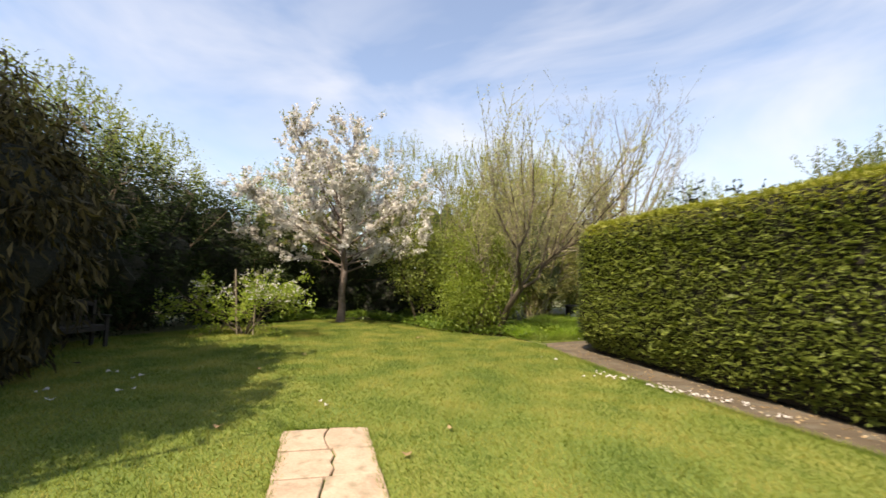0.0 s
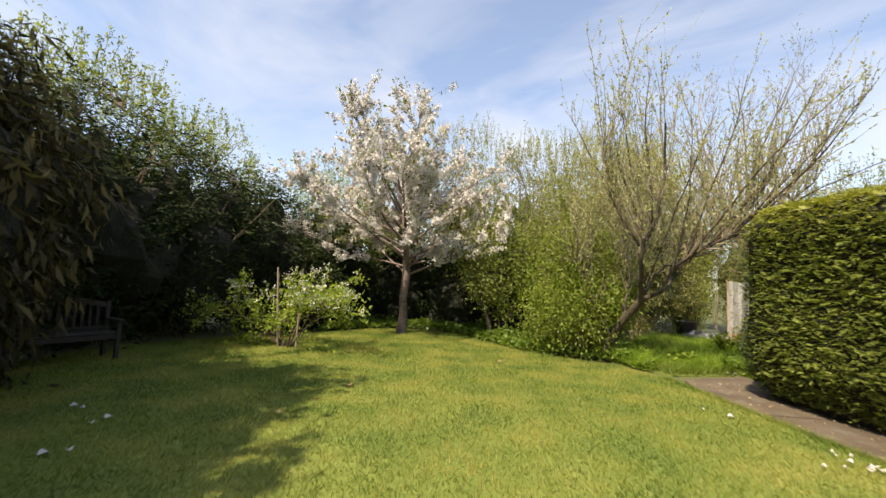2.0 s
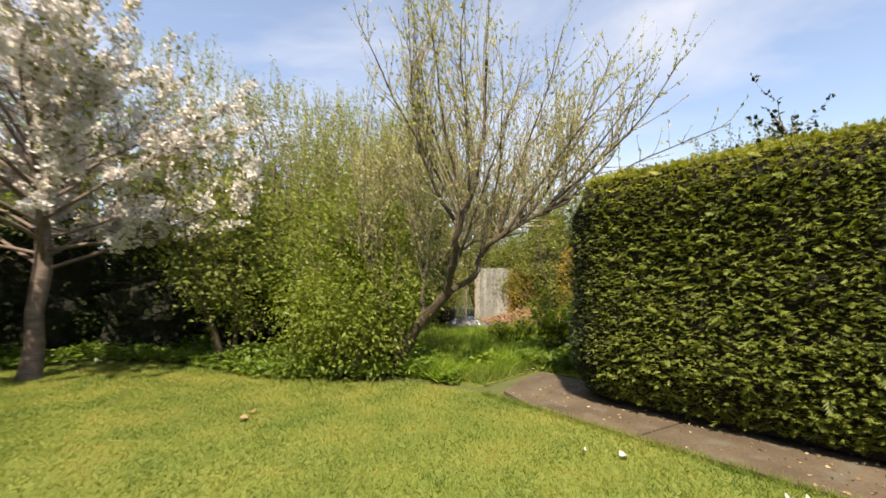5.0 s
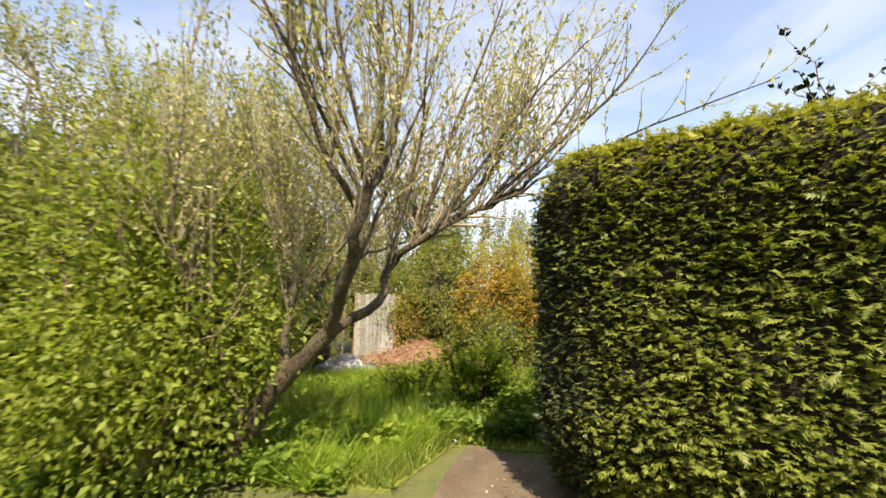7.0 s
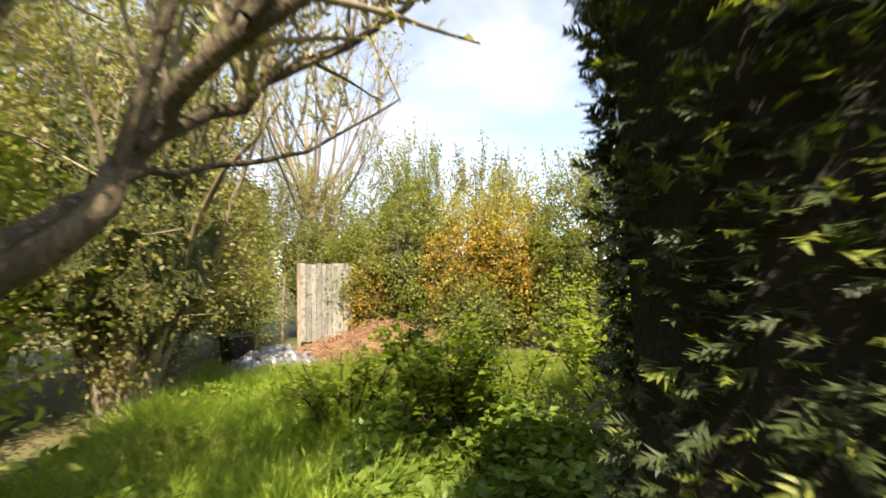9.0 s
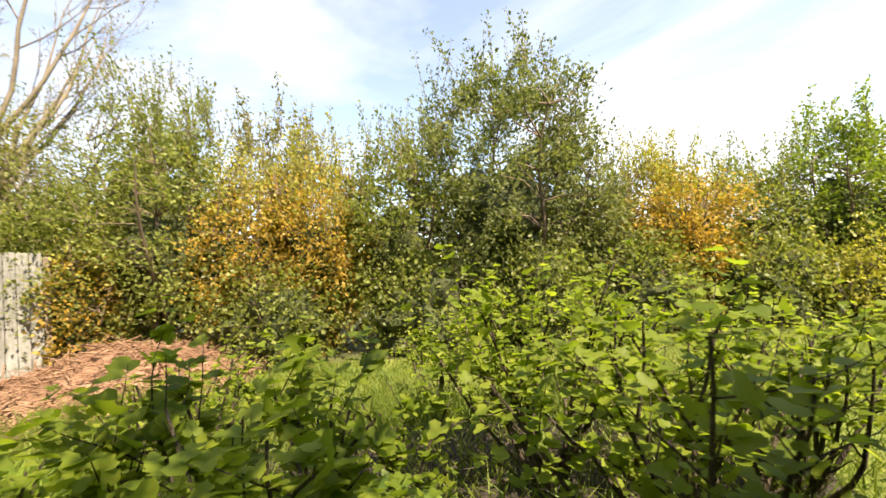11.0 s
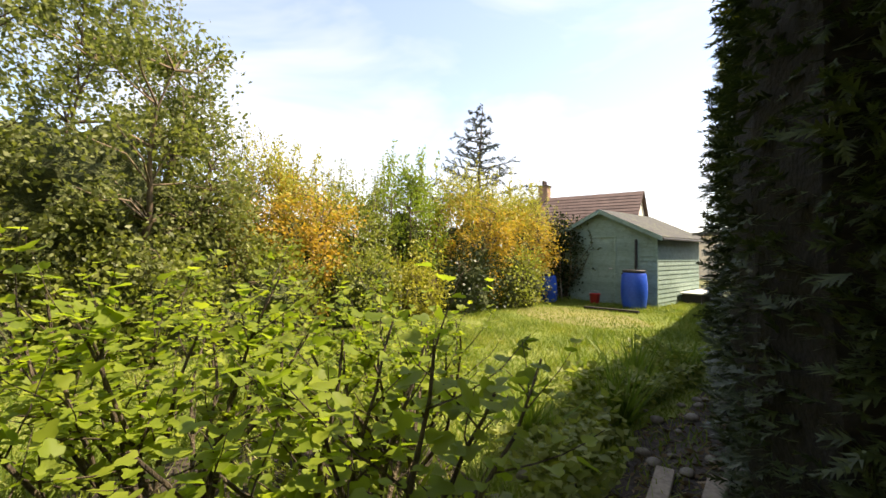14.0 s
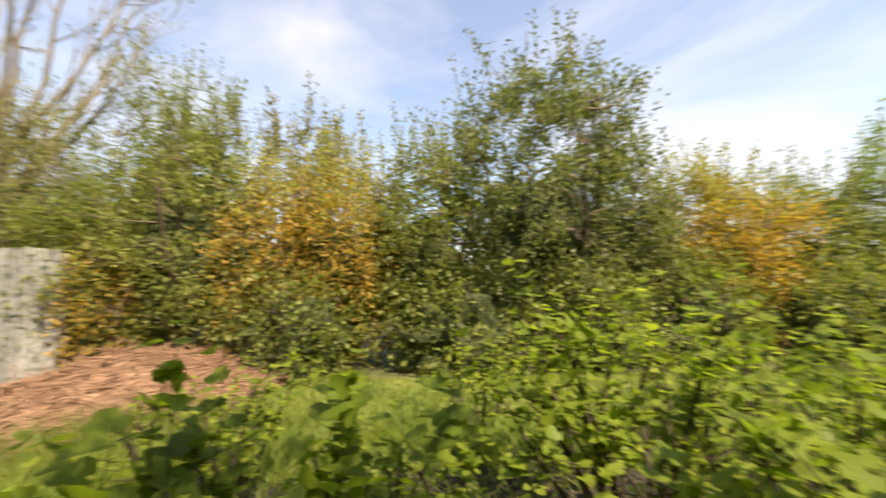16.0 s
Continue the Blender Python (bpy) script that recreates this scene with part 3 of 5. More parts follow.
def frond_mesh(name, rng, P, A, N, size, mat):
    """Flat feathery sprays: a rib with four pairs of pinnae."""
    n = len(P)
    S = unit(np.cross(N, A))
    V = []
    sz = size[:, None]
    def strip(p, a, s, ln, w):
        V.append(np.stack([p - s * w * 0.55, p + s * w * 0.55, p + a * ln], 1))
    strip(P, A, S, sz, sz * 0.09)
    for i, u in enumerate((0.15, 0.34, 0.52, 0.7)):
        for sgn in (-1, 1):
            a = unit(A * 0.75 + S * sgn * (0.8 - 0.1 * i) + N * rng.normal(size=(n, 1)) * 0.22)
            strip(P + A * sz * u, a, unit(np.cross(N, a)), sz * (0.46 - 0.06 * i) * rng.uniform(0.75, 1.2, (n, 1)), sz * 0.135)
    v = np.stack(V, 1)
    return np_mesh(name, v.reshape(-1, 3), np.arange(n * 9 * 3).reshape(-1, 3), mat)


def hedge():
    rng = np.random.default_rng(21)
    h = thing("hedge", "tall clipped conifer hedge with yellow-green top", "hedge", (5.2, 3.0, 0))
    off = np.array([5.2, 3.0, 0.0])
    y0, y1, top = -6.0, 8.79, 2.76

    def crest(y):
        """The top dips towards the rounded end."""
        return top + 0.03 * min(1.0, max(0.0, (y - 5.0) / 3.0)) - 0.2 * max(0.0, (y - (y1 - 0.5)) / 0.5) ** 2

    def face(u, y, z):
        """u 0 front, 1 back; rounded shoulders and an uneven surface."""
        f, b = hedge_outline(y)
        bulge = 0.06 * noise.noise((y * 0.7, z * 0.9, u * 5)) + 0.03 * noise.noise((y * 2.3, z * 2.5, u * 7))
        shoulder = max(0.0, (z - (crest(y) - 0.45)) / 0.45) ** 2 * (0.26 if u == 0 else 0.2)
        foot = max(0.0, (0.9 - z) / 0.9) ** 2 * (0.34 if u == 0 else 0.3)
        e = min(1.0, max(0.0, (y - (y1 - 0.62)) / 0.62))
        end = (1 - math.sqrt(1 - e * e)) * (0.62 if u == 0 else 0.3)
        inset = shoulder + foot + end - bulge
        return f + inset if u == 0 else b - inset

    # dark inner body, a little inside the fronds; inner shade painted near-black
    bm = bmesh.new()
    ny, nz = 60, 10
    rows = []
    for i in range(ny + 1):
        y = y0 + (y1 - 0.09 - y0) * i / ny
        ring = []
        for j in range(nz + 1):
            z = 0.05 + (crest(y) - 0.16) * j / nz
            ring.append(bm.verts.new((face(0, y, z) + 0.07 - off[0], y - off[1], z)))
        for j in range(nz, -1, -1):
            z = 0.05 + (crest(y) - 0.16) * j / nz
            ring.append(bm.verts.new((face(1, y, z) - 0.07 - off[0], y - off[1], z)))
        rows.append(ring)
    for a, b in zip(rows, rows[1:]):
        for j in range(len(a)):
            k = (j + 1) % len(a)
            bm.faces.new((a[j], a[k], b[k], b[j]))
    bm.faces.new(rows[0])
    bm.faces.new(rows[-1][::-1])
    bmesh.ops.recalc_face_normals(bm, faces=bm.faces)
    part("inner_mass", bm, M["hedge_core"], h, "dark brown inner twigs, inner shade painted in")

    def side(n, u, lo, hi):
        y = rng.uniform(lo, hi, n)
        z = rng.uniform(0.04, 1.0, n) * np.array([crest(b) for b in y])
        x = np.array([face(u, a, b) for a, b in zip(y, z)])
        sgn = -1.0 if u == 0 else 1.0
        N0 = np.array([sgn, 0, 0])
        P = np.stack([x - sgn * rng.uniform(0.0, 0.09, n), y, z], 1) - off
        # sprays lie roughly level, fanned along the hedge and a little outward
        A = unit(np.stack([sgn * rng.uniform(0.35, 1.0, n), rng.normal(size=n) * 0.9, rng.normal(size=n) * 0.3 - 0.05], 1))
        Nn = unit(np.array([sgn * 0.45, 0, 1.0]) + rng.normal(size=(n, 3)) * 0.3)
        Nn = unit(Nn - A * (Nn * A).sum(1, keepdims=True))
        return P, A, Nn, z

    parts = [side(31000, 0, 1.6, y1), side(1800, 0, y0, 1.6), side(9500, 1, 4.5, y1), side(2000, 1, y0, 4.5)]
    n = 4200
    z = rng.uniform(0.06, top, n)
    u = rng.uniform(0, 1, n)
    y = np.full(n, y1) - 0.05 + rng.normal(size=n) * 0.03 - np.maximum(0, z - top + 0.55) ** 2 * 1.2
    x = np.array([face(0, y1 - 0.03, c) * (1 - a) + face(1, y1 - 0.03, c) * a for a, c in zip(u, z)])
    A = unit(np.stack([rng.normal(size=n) * 0.8, rng.uniform(0.1, 0.6, n), rng.normal(size=n) * 0.4], 1))
    Nn = unit(np.array([0, 0.45, 1.0]) + rng.normal(size=(n, 3)) * 0.3)
    Nn = unit(Nn - A * (Nn * A).sum(1, keepdims=True))
    parts.append((np.stack([x, y, z], 1) - off, A, Nn, z))
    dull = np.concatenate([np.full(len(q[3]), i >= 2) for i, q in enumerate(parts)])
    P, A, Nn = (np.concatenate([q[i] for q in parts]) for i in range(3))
    # the rounded end, out of the sun, is bare; dull fronds paint its shade
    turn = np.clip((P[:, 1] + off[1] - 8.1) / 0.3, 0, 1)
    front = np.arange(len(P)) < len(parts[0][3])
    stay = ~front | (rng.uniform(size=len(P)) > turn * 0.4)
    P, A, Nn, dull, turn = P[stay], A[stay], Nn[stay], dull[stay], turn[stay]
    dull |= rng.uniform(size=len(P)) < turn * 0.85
    hue = rng.uniform(0.036, 0.085, len(P))
    long_ones = (rng.uniform(size=len(P)) < np.where(P[:, 1] > 2.5, 0.12, 0.05)) & ~dull & (P[:, 1] < y1 - off[1] - 0.7)
    hue = np.where(long_ones, hue * 1.8, hue)
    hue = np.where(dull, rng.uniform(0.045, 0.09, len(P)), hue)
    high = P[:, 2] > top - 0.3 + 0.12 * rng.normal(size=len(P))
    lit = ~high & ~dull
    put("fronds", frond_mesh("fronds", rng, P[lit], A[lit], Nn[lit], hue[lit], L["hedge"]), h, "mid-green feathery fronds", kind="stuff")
    put("old_fronds", frond_mesh("old_fronds", rng, P[dull & ~high], A[dull & ~high], Nn[dull & ~high], hue[dull & ~high], L["old"]), h, "dull dark fronds, shade of the far side painted in", kind="stuff")
    # the clipped top, brighter fronds with sunlight put into their colour
    n = 9000
    y = rng.uniform(y0 + 6, y1, n)
    u = rng.uniform(0, 1, n)
    fb = np.array([(face(0, b, top), face(1, b, top)) for b in y])
    x = fb[:, 0] * (1 - u) + fb[:, 1] * u
    z = np.array([crest(b) for b in y]) - 0.12 * np.abs(2 * u - 1) ** 3 + 0.05 * np.array([noise.noise((b * 1.4, a * 2, 3)) for a, b in zip(x, y)])
    P2 = np.stack([x, y, z], 1) - off
    A2 = unit(np.stack([rng.normal(size=n) * 0.7, rng.normal(size=n) * 0.7, rng.uniform(0.1, 1.0, n)], 1))
    N2 = sideways(rng, A2)
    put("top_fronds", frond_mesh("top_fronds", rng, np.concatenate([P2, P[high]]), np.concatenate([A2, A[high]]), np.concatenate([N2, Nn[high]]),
                                 np.concatenate([rng.uniform(0.06, 0.13, n), hue[high]]), L["hedge_top"]), h, "yellow-green top fronds, sunlight put into the colour", kind="stuff")


def crown_points(rng, n_clumps, centre, radii, per_clump, clump_r, hollow=0.55):
    """Leaf places gathered in uneven clumps over an ellipsoid."""
    d = unit(rng.normal(size=(n_clumps, 3)))
    r = rng.uniform(hollow, 1.0, (n_clumps, 1)) ** 0.7
    lump = np.array([1 + 0.3 * noise.noise(tuple(3 * v + np.array(centre))) for v in d])[:, None]
    C = np.array(centre) + d * r * lump * np.array(radii)
    k = rng.poisson(per_clump, n_clumps)
    i = np.repeat(np.arange(n_clumps), k)
    P = C[i] + rng.normal(size=(len(i), 3)) * clump_r * rng.uniform(0.6, 1.4, (n_clumps, 1))[i]
    return C, P


def bush(name, label, category, base, radii, z0, z1, leaf, mat, seed, leaves=9000, clumps=240, spikes=0, bark="twig", stems=7, droop=0.0, clump_r=0.17, group="", spike_len=1.0, core=0.0, shoot_mat=None, upper_mat=None, level=0.0, upper=0.76, hollow=0.55, boughs=110):
    """A shrub or broad tree: stems to the clumps, leaves in uneven clumps, upright shoots over the outline."""
    rng = np.random.default_rng(seed)
    t = thing(name, label, category, (*base, 0), group)
    c = np.array([0, 0, (z0 + z1) / 2])
    rr = np.array([radii[0], radii[1], (z1 - z0) / 2])
    C, P = crown_points(rng, clumps, c, rr, leaves / clumps, clump_r, hollow)
    ok = P[:, 2] > 0.04
    P = P[ok]
    lines = []
    for i in range(stems):
        a = 2 * math.pi * i / stems + rng.uniform(-0.4, 0.4)
        s0 = np.array([math.cos(a) * 0.12 * radii[0], math.sin(a) * 0.12 * radii[1], -0.05])
        lines.append(stroke(rng, s0, (math.cos(a) * 0.35 * radii[0] / z1 * 2, math.sin(a) * 0.35 * radii[1] / z1 * 2, 1), z1 * 0.8, 0.02 + 0.012 * z1, 0.008, 8, 0.1, 0.02))
    pts = np.concatenate([q[0] for q in lines])
    pick = rng.permutation(len(C))[: min(len(C), boughs)]
    twigs = []
    for i in pick:
        d = np.linalg.norm(pts - C[i], axis=1) + np.where(pts[:, 2] > C[i][2], 2.0, 0.0)
        s = pts[d.argmin()]
        m = (s + C[i]) / 2 + rng.normal(size=3) * 0.08 + np.array([0, 0, 0.06])
        twigs.append((np.array([s, m, C[i], C[i] + (C[i] - s) * 0.15]), np.array([0.012, 0.008, 0.005, 0.002]) * (0.5 + 0.2 * z1)))
    shoots = []
    for _ in range(spikes):
        i = rng.integers(len(C))
        top = C[i] if C[i][2] > c[2] else np.array([C[i][0] * 0.8, C[i][1] * 0.8, z1 - 0.5])
        shoots.append(stroke(rng, top, (rng.normal() * 0.18, rng.normal() * 0.18, 1), spike_len * rng.uniform(0.5, 1.2), 0.008, 0.002, 5, 0.06, 0.05))
    for q in lines:
        put("stem", tubes("stem", [q], M[bark], 5), t)
    put("twig_mass", tubes("twig_mass", twigs + shoots, M[bark], 3), t, kind="stuff")
    # solid filler; the darkness inside the crown is put into its colour
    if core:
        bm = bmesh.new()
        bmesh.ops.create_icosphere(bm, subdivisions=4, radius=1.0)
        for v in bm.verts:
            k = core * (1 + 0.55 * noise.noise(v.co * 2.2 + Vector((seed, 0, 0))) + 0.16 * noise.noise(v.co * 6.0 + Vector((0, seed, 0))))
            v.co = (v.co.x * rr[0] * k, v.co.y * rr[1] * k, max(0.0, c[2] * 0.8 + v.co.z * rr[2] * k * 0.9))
        part("inner_mass", bm, M["core"] if mat in (L["dark"], L["bronze"]) else M["leafy_core"], t, "filler body, crown shade put into its colour")
    if shoots:
        SP, SD = along(rng, shoots, 40)
        SP = SP + rng.normal(size=SP.shape) * 0.035
        if shoot_mat:
            put("shoot_mass", leaves_mesh("shoot_mass", rng, SP, unit(SD + rng.normal(size=SP.shape) * 0.6), leaf[0] * 0.85, leaf[1] * 0.8, shoot_mat), t, "lighter upright new shoots", kind="stuff")
        else:
            P = np.concatenate([P, SP])
    out = unit(P - c)
    A = unit((out * 0.6 + rng.normal(size=P.shape) * 0.7) * np.array([1, 1, 1 - level]) + np.array([0, 0, -droop]))
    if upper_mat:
        # upper third in a second colour: yellow-green on gold, painted sunlight on dark crowns
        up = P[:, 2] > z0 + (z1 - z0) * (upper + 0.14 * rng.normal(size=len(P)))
        put("new_growth", leaves_mesh("new_growth", rng, P[up], A[up], leaf[0] * 0.9, leaf[1] * 0.8, upper_mat), t, "upper leaves in a second, lighter colour", kind="stuff")
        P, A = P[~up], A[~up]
    put("crown", leaves_mesh("crown", rng, P, A, leaf[0], leaf[1], mat), t, kind="stuff")
    return t


def left_planting():
    """Dark evergreens and a weeping shrub along the west side; unseen trees shade the lawn."""
    rng = np.random.default_rng(31)
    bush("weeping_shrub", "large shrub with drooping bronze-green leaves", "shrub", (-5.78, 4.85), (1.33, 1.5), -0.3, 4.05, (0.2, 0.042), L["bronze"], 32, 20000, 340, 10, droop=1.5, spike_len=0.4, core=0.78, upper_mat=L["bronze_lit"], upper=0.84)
    # unseen second shrub, placed beside the view to shade the lawn
    bush("weeping_shrub", "large shrub with drooping bronze-green leaves", "shrub", (-5.3, 1.3), (1.5, 1.5), -0.3, 6.8, (0.2, 0.042), L["bronze"], 33, 9000, 260, 10, droop=1.5, spike_len=0.5, core=0.8)
    for i, (x, y, r, h) in enumerate([(-7.7, 6.1, 1.6, 4.9), (-7.9, 8.6, 1.8, 5.2), (-7.7, 11.0, 1.8, 5.0), (-7.0, 13.2, 1.7, 4.6), (-8.6, 3.5, 1.8, 5.0), (-5.9, 15.2, 1.6, 4.0), (-5.6, 13.6, 1.2, 2.6)]):
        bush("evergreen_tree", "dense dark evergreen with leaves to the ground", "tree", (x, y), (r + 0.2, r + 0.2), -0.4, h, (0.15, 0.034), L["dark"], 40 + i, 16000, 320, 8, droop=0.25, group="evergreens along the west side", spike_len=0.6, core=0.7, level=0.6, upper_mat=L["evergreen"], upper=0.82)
    # one crown overhangs the view; the second is added to stretch its shade
    bush("sycamore_tree", "tall dark broadleaf tree west of the lawn, placed for its shade", "tree", (-6.8, 0.2), (2.0, 2.0), 3.6, 8.2, (0.16, 0.11), L["dark"], 59, 9000, 260, 16, "bark", 4, spike_len=0.7, core=0.5)
    bush("sycamore_tree", "tall dark broadleaf tree west of the lawn, placed for its shade", "tree", (-6.9, 2.4), (1.6, 1.7), 4.0, 8.6, (0.16, 0.11), L["dark"], 58, 7000, 220, 6, "bark", 4, spike_len=0.5, core=0.5)
    # unseen taller trees, added only to deepen the shade on the lawn
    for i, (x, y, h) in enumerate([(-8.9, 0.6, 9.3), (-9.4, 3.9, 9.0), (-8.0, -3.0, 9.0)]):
        bush("sycamore_tree", "tall dark broadleaf tree west of the lawn, placed for its shade", "tree", (x, y), (2.3, 2.1), 2.4, h, (0.16, 0.11), L["dark"], 590 + i, 6000, 220, 8, "bark", 4, spike_len=0.7, core=0.75, group="tall trees on the west boundary")
    for i, (x, y, r, z0, h, sp) in enumerate([(-9.6, 10.2, 2.0, 2.5, 6.4, 40), (-9.3, 13.8, 1.9, 2.2, 6.3, 40), (-10.2, 6.0, 2.0, 2.6, 6.2, 30)]):
        bush("ash_tree", "fresh green broadleaf tree behind the evergreens", "tree", (x, y), (r, r), z0, h, (0.09, 0.035), L["mid"], 50 + i, 9000, 240, sp, group="trees behind the evergreens", spike_len=0.9)


def bench():
    """A timber bench in the shade, its slatted back to the shrubs."""
    b = thing("bench", "old dark wooden garden bench in deep shade", "bench", (-6.4, 7.4, 0), rz=68)
    for i in range(4):
        part("seat_slat", boxed((-0.66, -0.2 + i * 0.11, 0.41), (0.66, -0.11 + i * 0.11, 0.435), 0.005), M["bench"], b)
    for i in range(11):
        x = -0.5 + i * 0.1
        part("back_slat", boxed((x - 0.022, 0.222, 0.48), (x + 0.022, 0.242, 0.8 + 0.1 * (1 - (x / 0.6) ** 2)), 0.004), M["bench"], b)
    # the top rail rises to the middle
    bm = bmesh.new()
    rings = []
    for x in np.linspace(-0.6, 0.6, 13):
        z = 0.79 + 0.1 * (1 - (x / 0.6) ** 2)
        rings.append([bm.verts.new((x, y, z + dz)) for y, dz in ((0.212, 0), (0.252, 0), (0.252, 0.08), (0.212, 0.08))])
    for p, q in zip(rings, rings[1:]):
        for k in range(4):
            bm.faces.new((p[k], p[(k + 1) % 4], q[(k + 1) % 4], q[k]))
    bm.faces.new(rings[0])
    bm.faces.new(rings[-1][::-1])
    bmesh.ops.recalc_face_normals(bm, faces=bm.faces)
    part("top_rail", bm, M["bench"], b)
    part("back_rail", boxed((-0.6, 0.216, 0.44), (0.6, 0.248, 0.5), 0.005), M["bench"], b)
    for x in (-0.66, 0.6):
        part("leg", boxed((x, -0.21, 0), (x + 0.06, -0.15, 0.6), 0.006), M["bench"], b)
        part("leg", boxed((x, 0.2, 0), (x + 0.06, 0.26, 0.9), 0.006), M["bench"], b)
        part("armrest", boxed((x - 0.01, -0.27, 0.603), (x + 0.07, 0.198, 0.635), 0.008), M["bench"], b)
    part("seat_rail", boxed((-0.6, -0.2, 0.33), (0.6, -0.165, 0.4), 0.005), M["bench"], b)


def staked_tree():
    """A low flowering fruit bush tied between two stakes."""
    rng = np.random.default_rng(61)
    t = thing("fruit_bush", "young white-flowering fruit bush on the lawn", "shrub", (-4.2, 10.05, 0))
    lines, out = [], []
    for a, ln in ((0.3, 1.9), (1.6, 1.5), (2.6, 1.9), (3.3, 2.0), (3.9, 1.6), (5.2, 1.7), (6.0, 1.9)):
        s = stroke(rng, (0.05 * math.cos(a), 0.05 * math.sin(a), -0.03), (0.95 * math.cos(a), 0.6 * math.sin(a), 1), ln, 0.025, 0.008, 7, 0.12)
        lines.append(s)
        ramify(rng, s, 1, (4, 7), 0.45, 60, out, 0.15, 0.0, 0.2)
    for s in lines:
        put("stem", tubes("stem", [s], M["bark"], 6), t)
    tw = [(p, r) for _, p, r in out]
    put("twig_mass", tubes("twig_mass", tw, M["twig"], 3), t)
    P, D = along(rng, tw, 44)
    P = P + rng.normal(size=P.shape) * 0.06
    put("crown", leaves_mesh("crown", rng, P, unit(D + rng.normal(size=P.shape)), 0.07, 0.04, L["fresh"]), t)
    Q, D = along(rng, tw, 3.2)
    Q = Q[Q[:, 2] > 0.8]
    i = np.repeat(np.arange(len(Q)), 9)
    Q = Q[i] + rng.normal(size=(len(i), 3)) * 0.028 + np.array([0, 0, 0.03])
    put("blossom", leaves_mesh("blossom", rng, Q, unit(rng.normal(size=Q.shape) + np.array([0, 0, 0.7])), 0.032, 0.03, L["petal"]), t, "clusters of white flowers")
    for x, y, lean in ((-3.95, 9.9, 0.02), (-4.35, 9.95, -0.1)):
        s = thing("plant_stake", "thin weathered wooden plant stake in the grass", "stake", (x, y, 0), "stakes by the fruit bush")
        me = tubes("stake", [(np.array([(0, 0, -0.1), (lean * 0.7, 0, 0.8), (lean * 1.4, 0.02, 1.62)]), np.array([0.02, 0.02, 0.018]))], M["stake"], 6)
        put("stake_pole", me, s)


def cherry():
    """A spreading cherry: rising limbs sleeved in blossom, upright leaders at the top."""
    rng = np.random.default_rng(71)
    t = thing("cherry_tree", "cherry tree in full white blossom", "tree", (-2.52, 13.5, 0))
    trunk = (np.array([(0, 0, -0.05), (0.0, 0, 0.08), (0.03, 0.0, 0.5), (0.0, -0.03, 1.0), (0.06, -0.02, 1.6), (0.02, 0.0, 2.3), (-0.1, 0.02, 3.2), (-0.15, 0.0, 4.4)]),
             np.array([0.19, 0.15, 0.118, 0.11, 0.115, 0.085, 0.06, 0.035]))
    put("trunk", tubes("trunk", [trunk], M["cherry_bark"], 12), t, "dark ringed cherry bark")
    mains, out = [], []
    n = 36
    for k in range(n):
        q = (k + 0.5) / n
        a = 2.4 * k + rng.uniform(-0.3, 0.3)
        z0 = 1.6 + 2.2 * q
        p = np.array([np.interp(z0, trunk[0][:, 2], trunk[0][:, i]) for i in range(3)])
        if k >= n - 12:
            # leaders
            tip = np.array([-0.35 + 1.5 * math.cos(a) * rng.uniform(0.2, 1.0), 1.4 * math.sin(a), rng.uniform(5.4, 6.8)])
        else:
            r = 3.9 * (1 - q) ** 0.42 * rng.uniform(0.8, 1.05)
            tip = np.array([-0.45 + r * math.cos(a), 0.9 * r * math.sin(a), 3.0 + 3.4 * q ** 1.1 + rng.normal() * 0.3])
        s = stroke(rng, p, tip - p + np.array([0, 0, -0.25]), np.linalg.norm(tip - p), 0.034, 0.007, 10, 0.09, 0.03)
        mains.append(s)
        ramify(rng, s, 0, (20 if k < n - 12 else 11,), 0.27, 48, out, 0.1, 0.1, 0.3)
    for s in mains:
        put("limb", tubes("limb", [s], M["cherry_bark"], 6), t)
    tw = [(p, r) for _, p, r in out]
    put("twig_mass", tubes("twig_mass", tw, M["cherry_bark"], 3), t)
    sleeves = tw + [(p[3:], r[3:]) for p, r in mains]
    Q, D = along(rng, sleeves, 13)
    Q = Q[np.array([noise.noise(tuple(v * 2.6)) for v in Q]) > -0.12]
    Q = Q + unit(rng.normal(size=Q.shape)) * rng.uniform(0.01, 0.07, (len(Q), 1))
    i = np.repeat(np.arange(len(Q)), 13)
    N = unit(rng.normal(size=(len(i), 3)))
    P = Q[i] + N * rng.uniform(0.015, 0.07, (len(i), 1))
    put("blossom", leaves_mesh("blossom", rng, P, unit(N + rng.normal(size=P.shape) * 0.6), 0.06, 0.058, L["petal"]), t, "dense clusters of white blossom")
    Q, D = along(rng, [(p[len(p) // 2:], r) for p, r in tw] + [(p[-3:], r) for p, r in mains], 22)
    P = Q + rng.normal(size=Q.shape) * 0.05
    put("young_leaves", leaves_mesh("young_leaves", rng, P, unit(D * 0.6 + rng.normal(size=P.shape) * 0.6), 0.1, 0.042, L["cherry_leaf"]), t, "bronze-green young leaves")


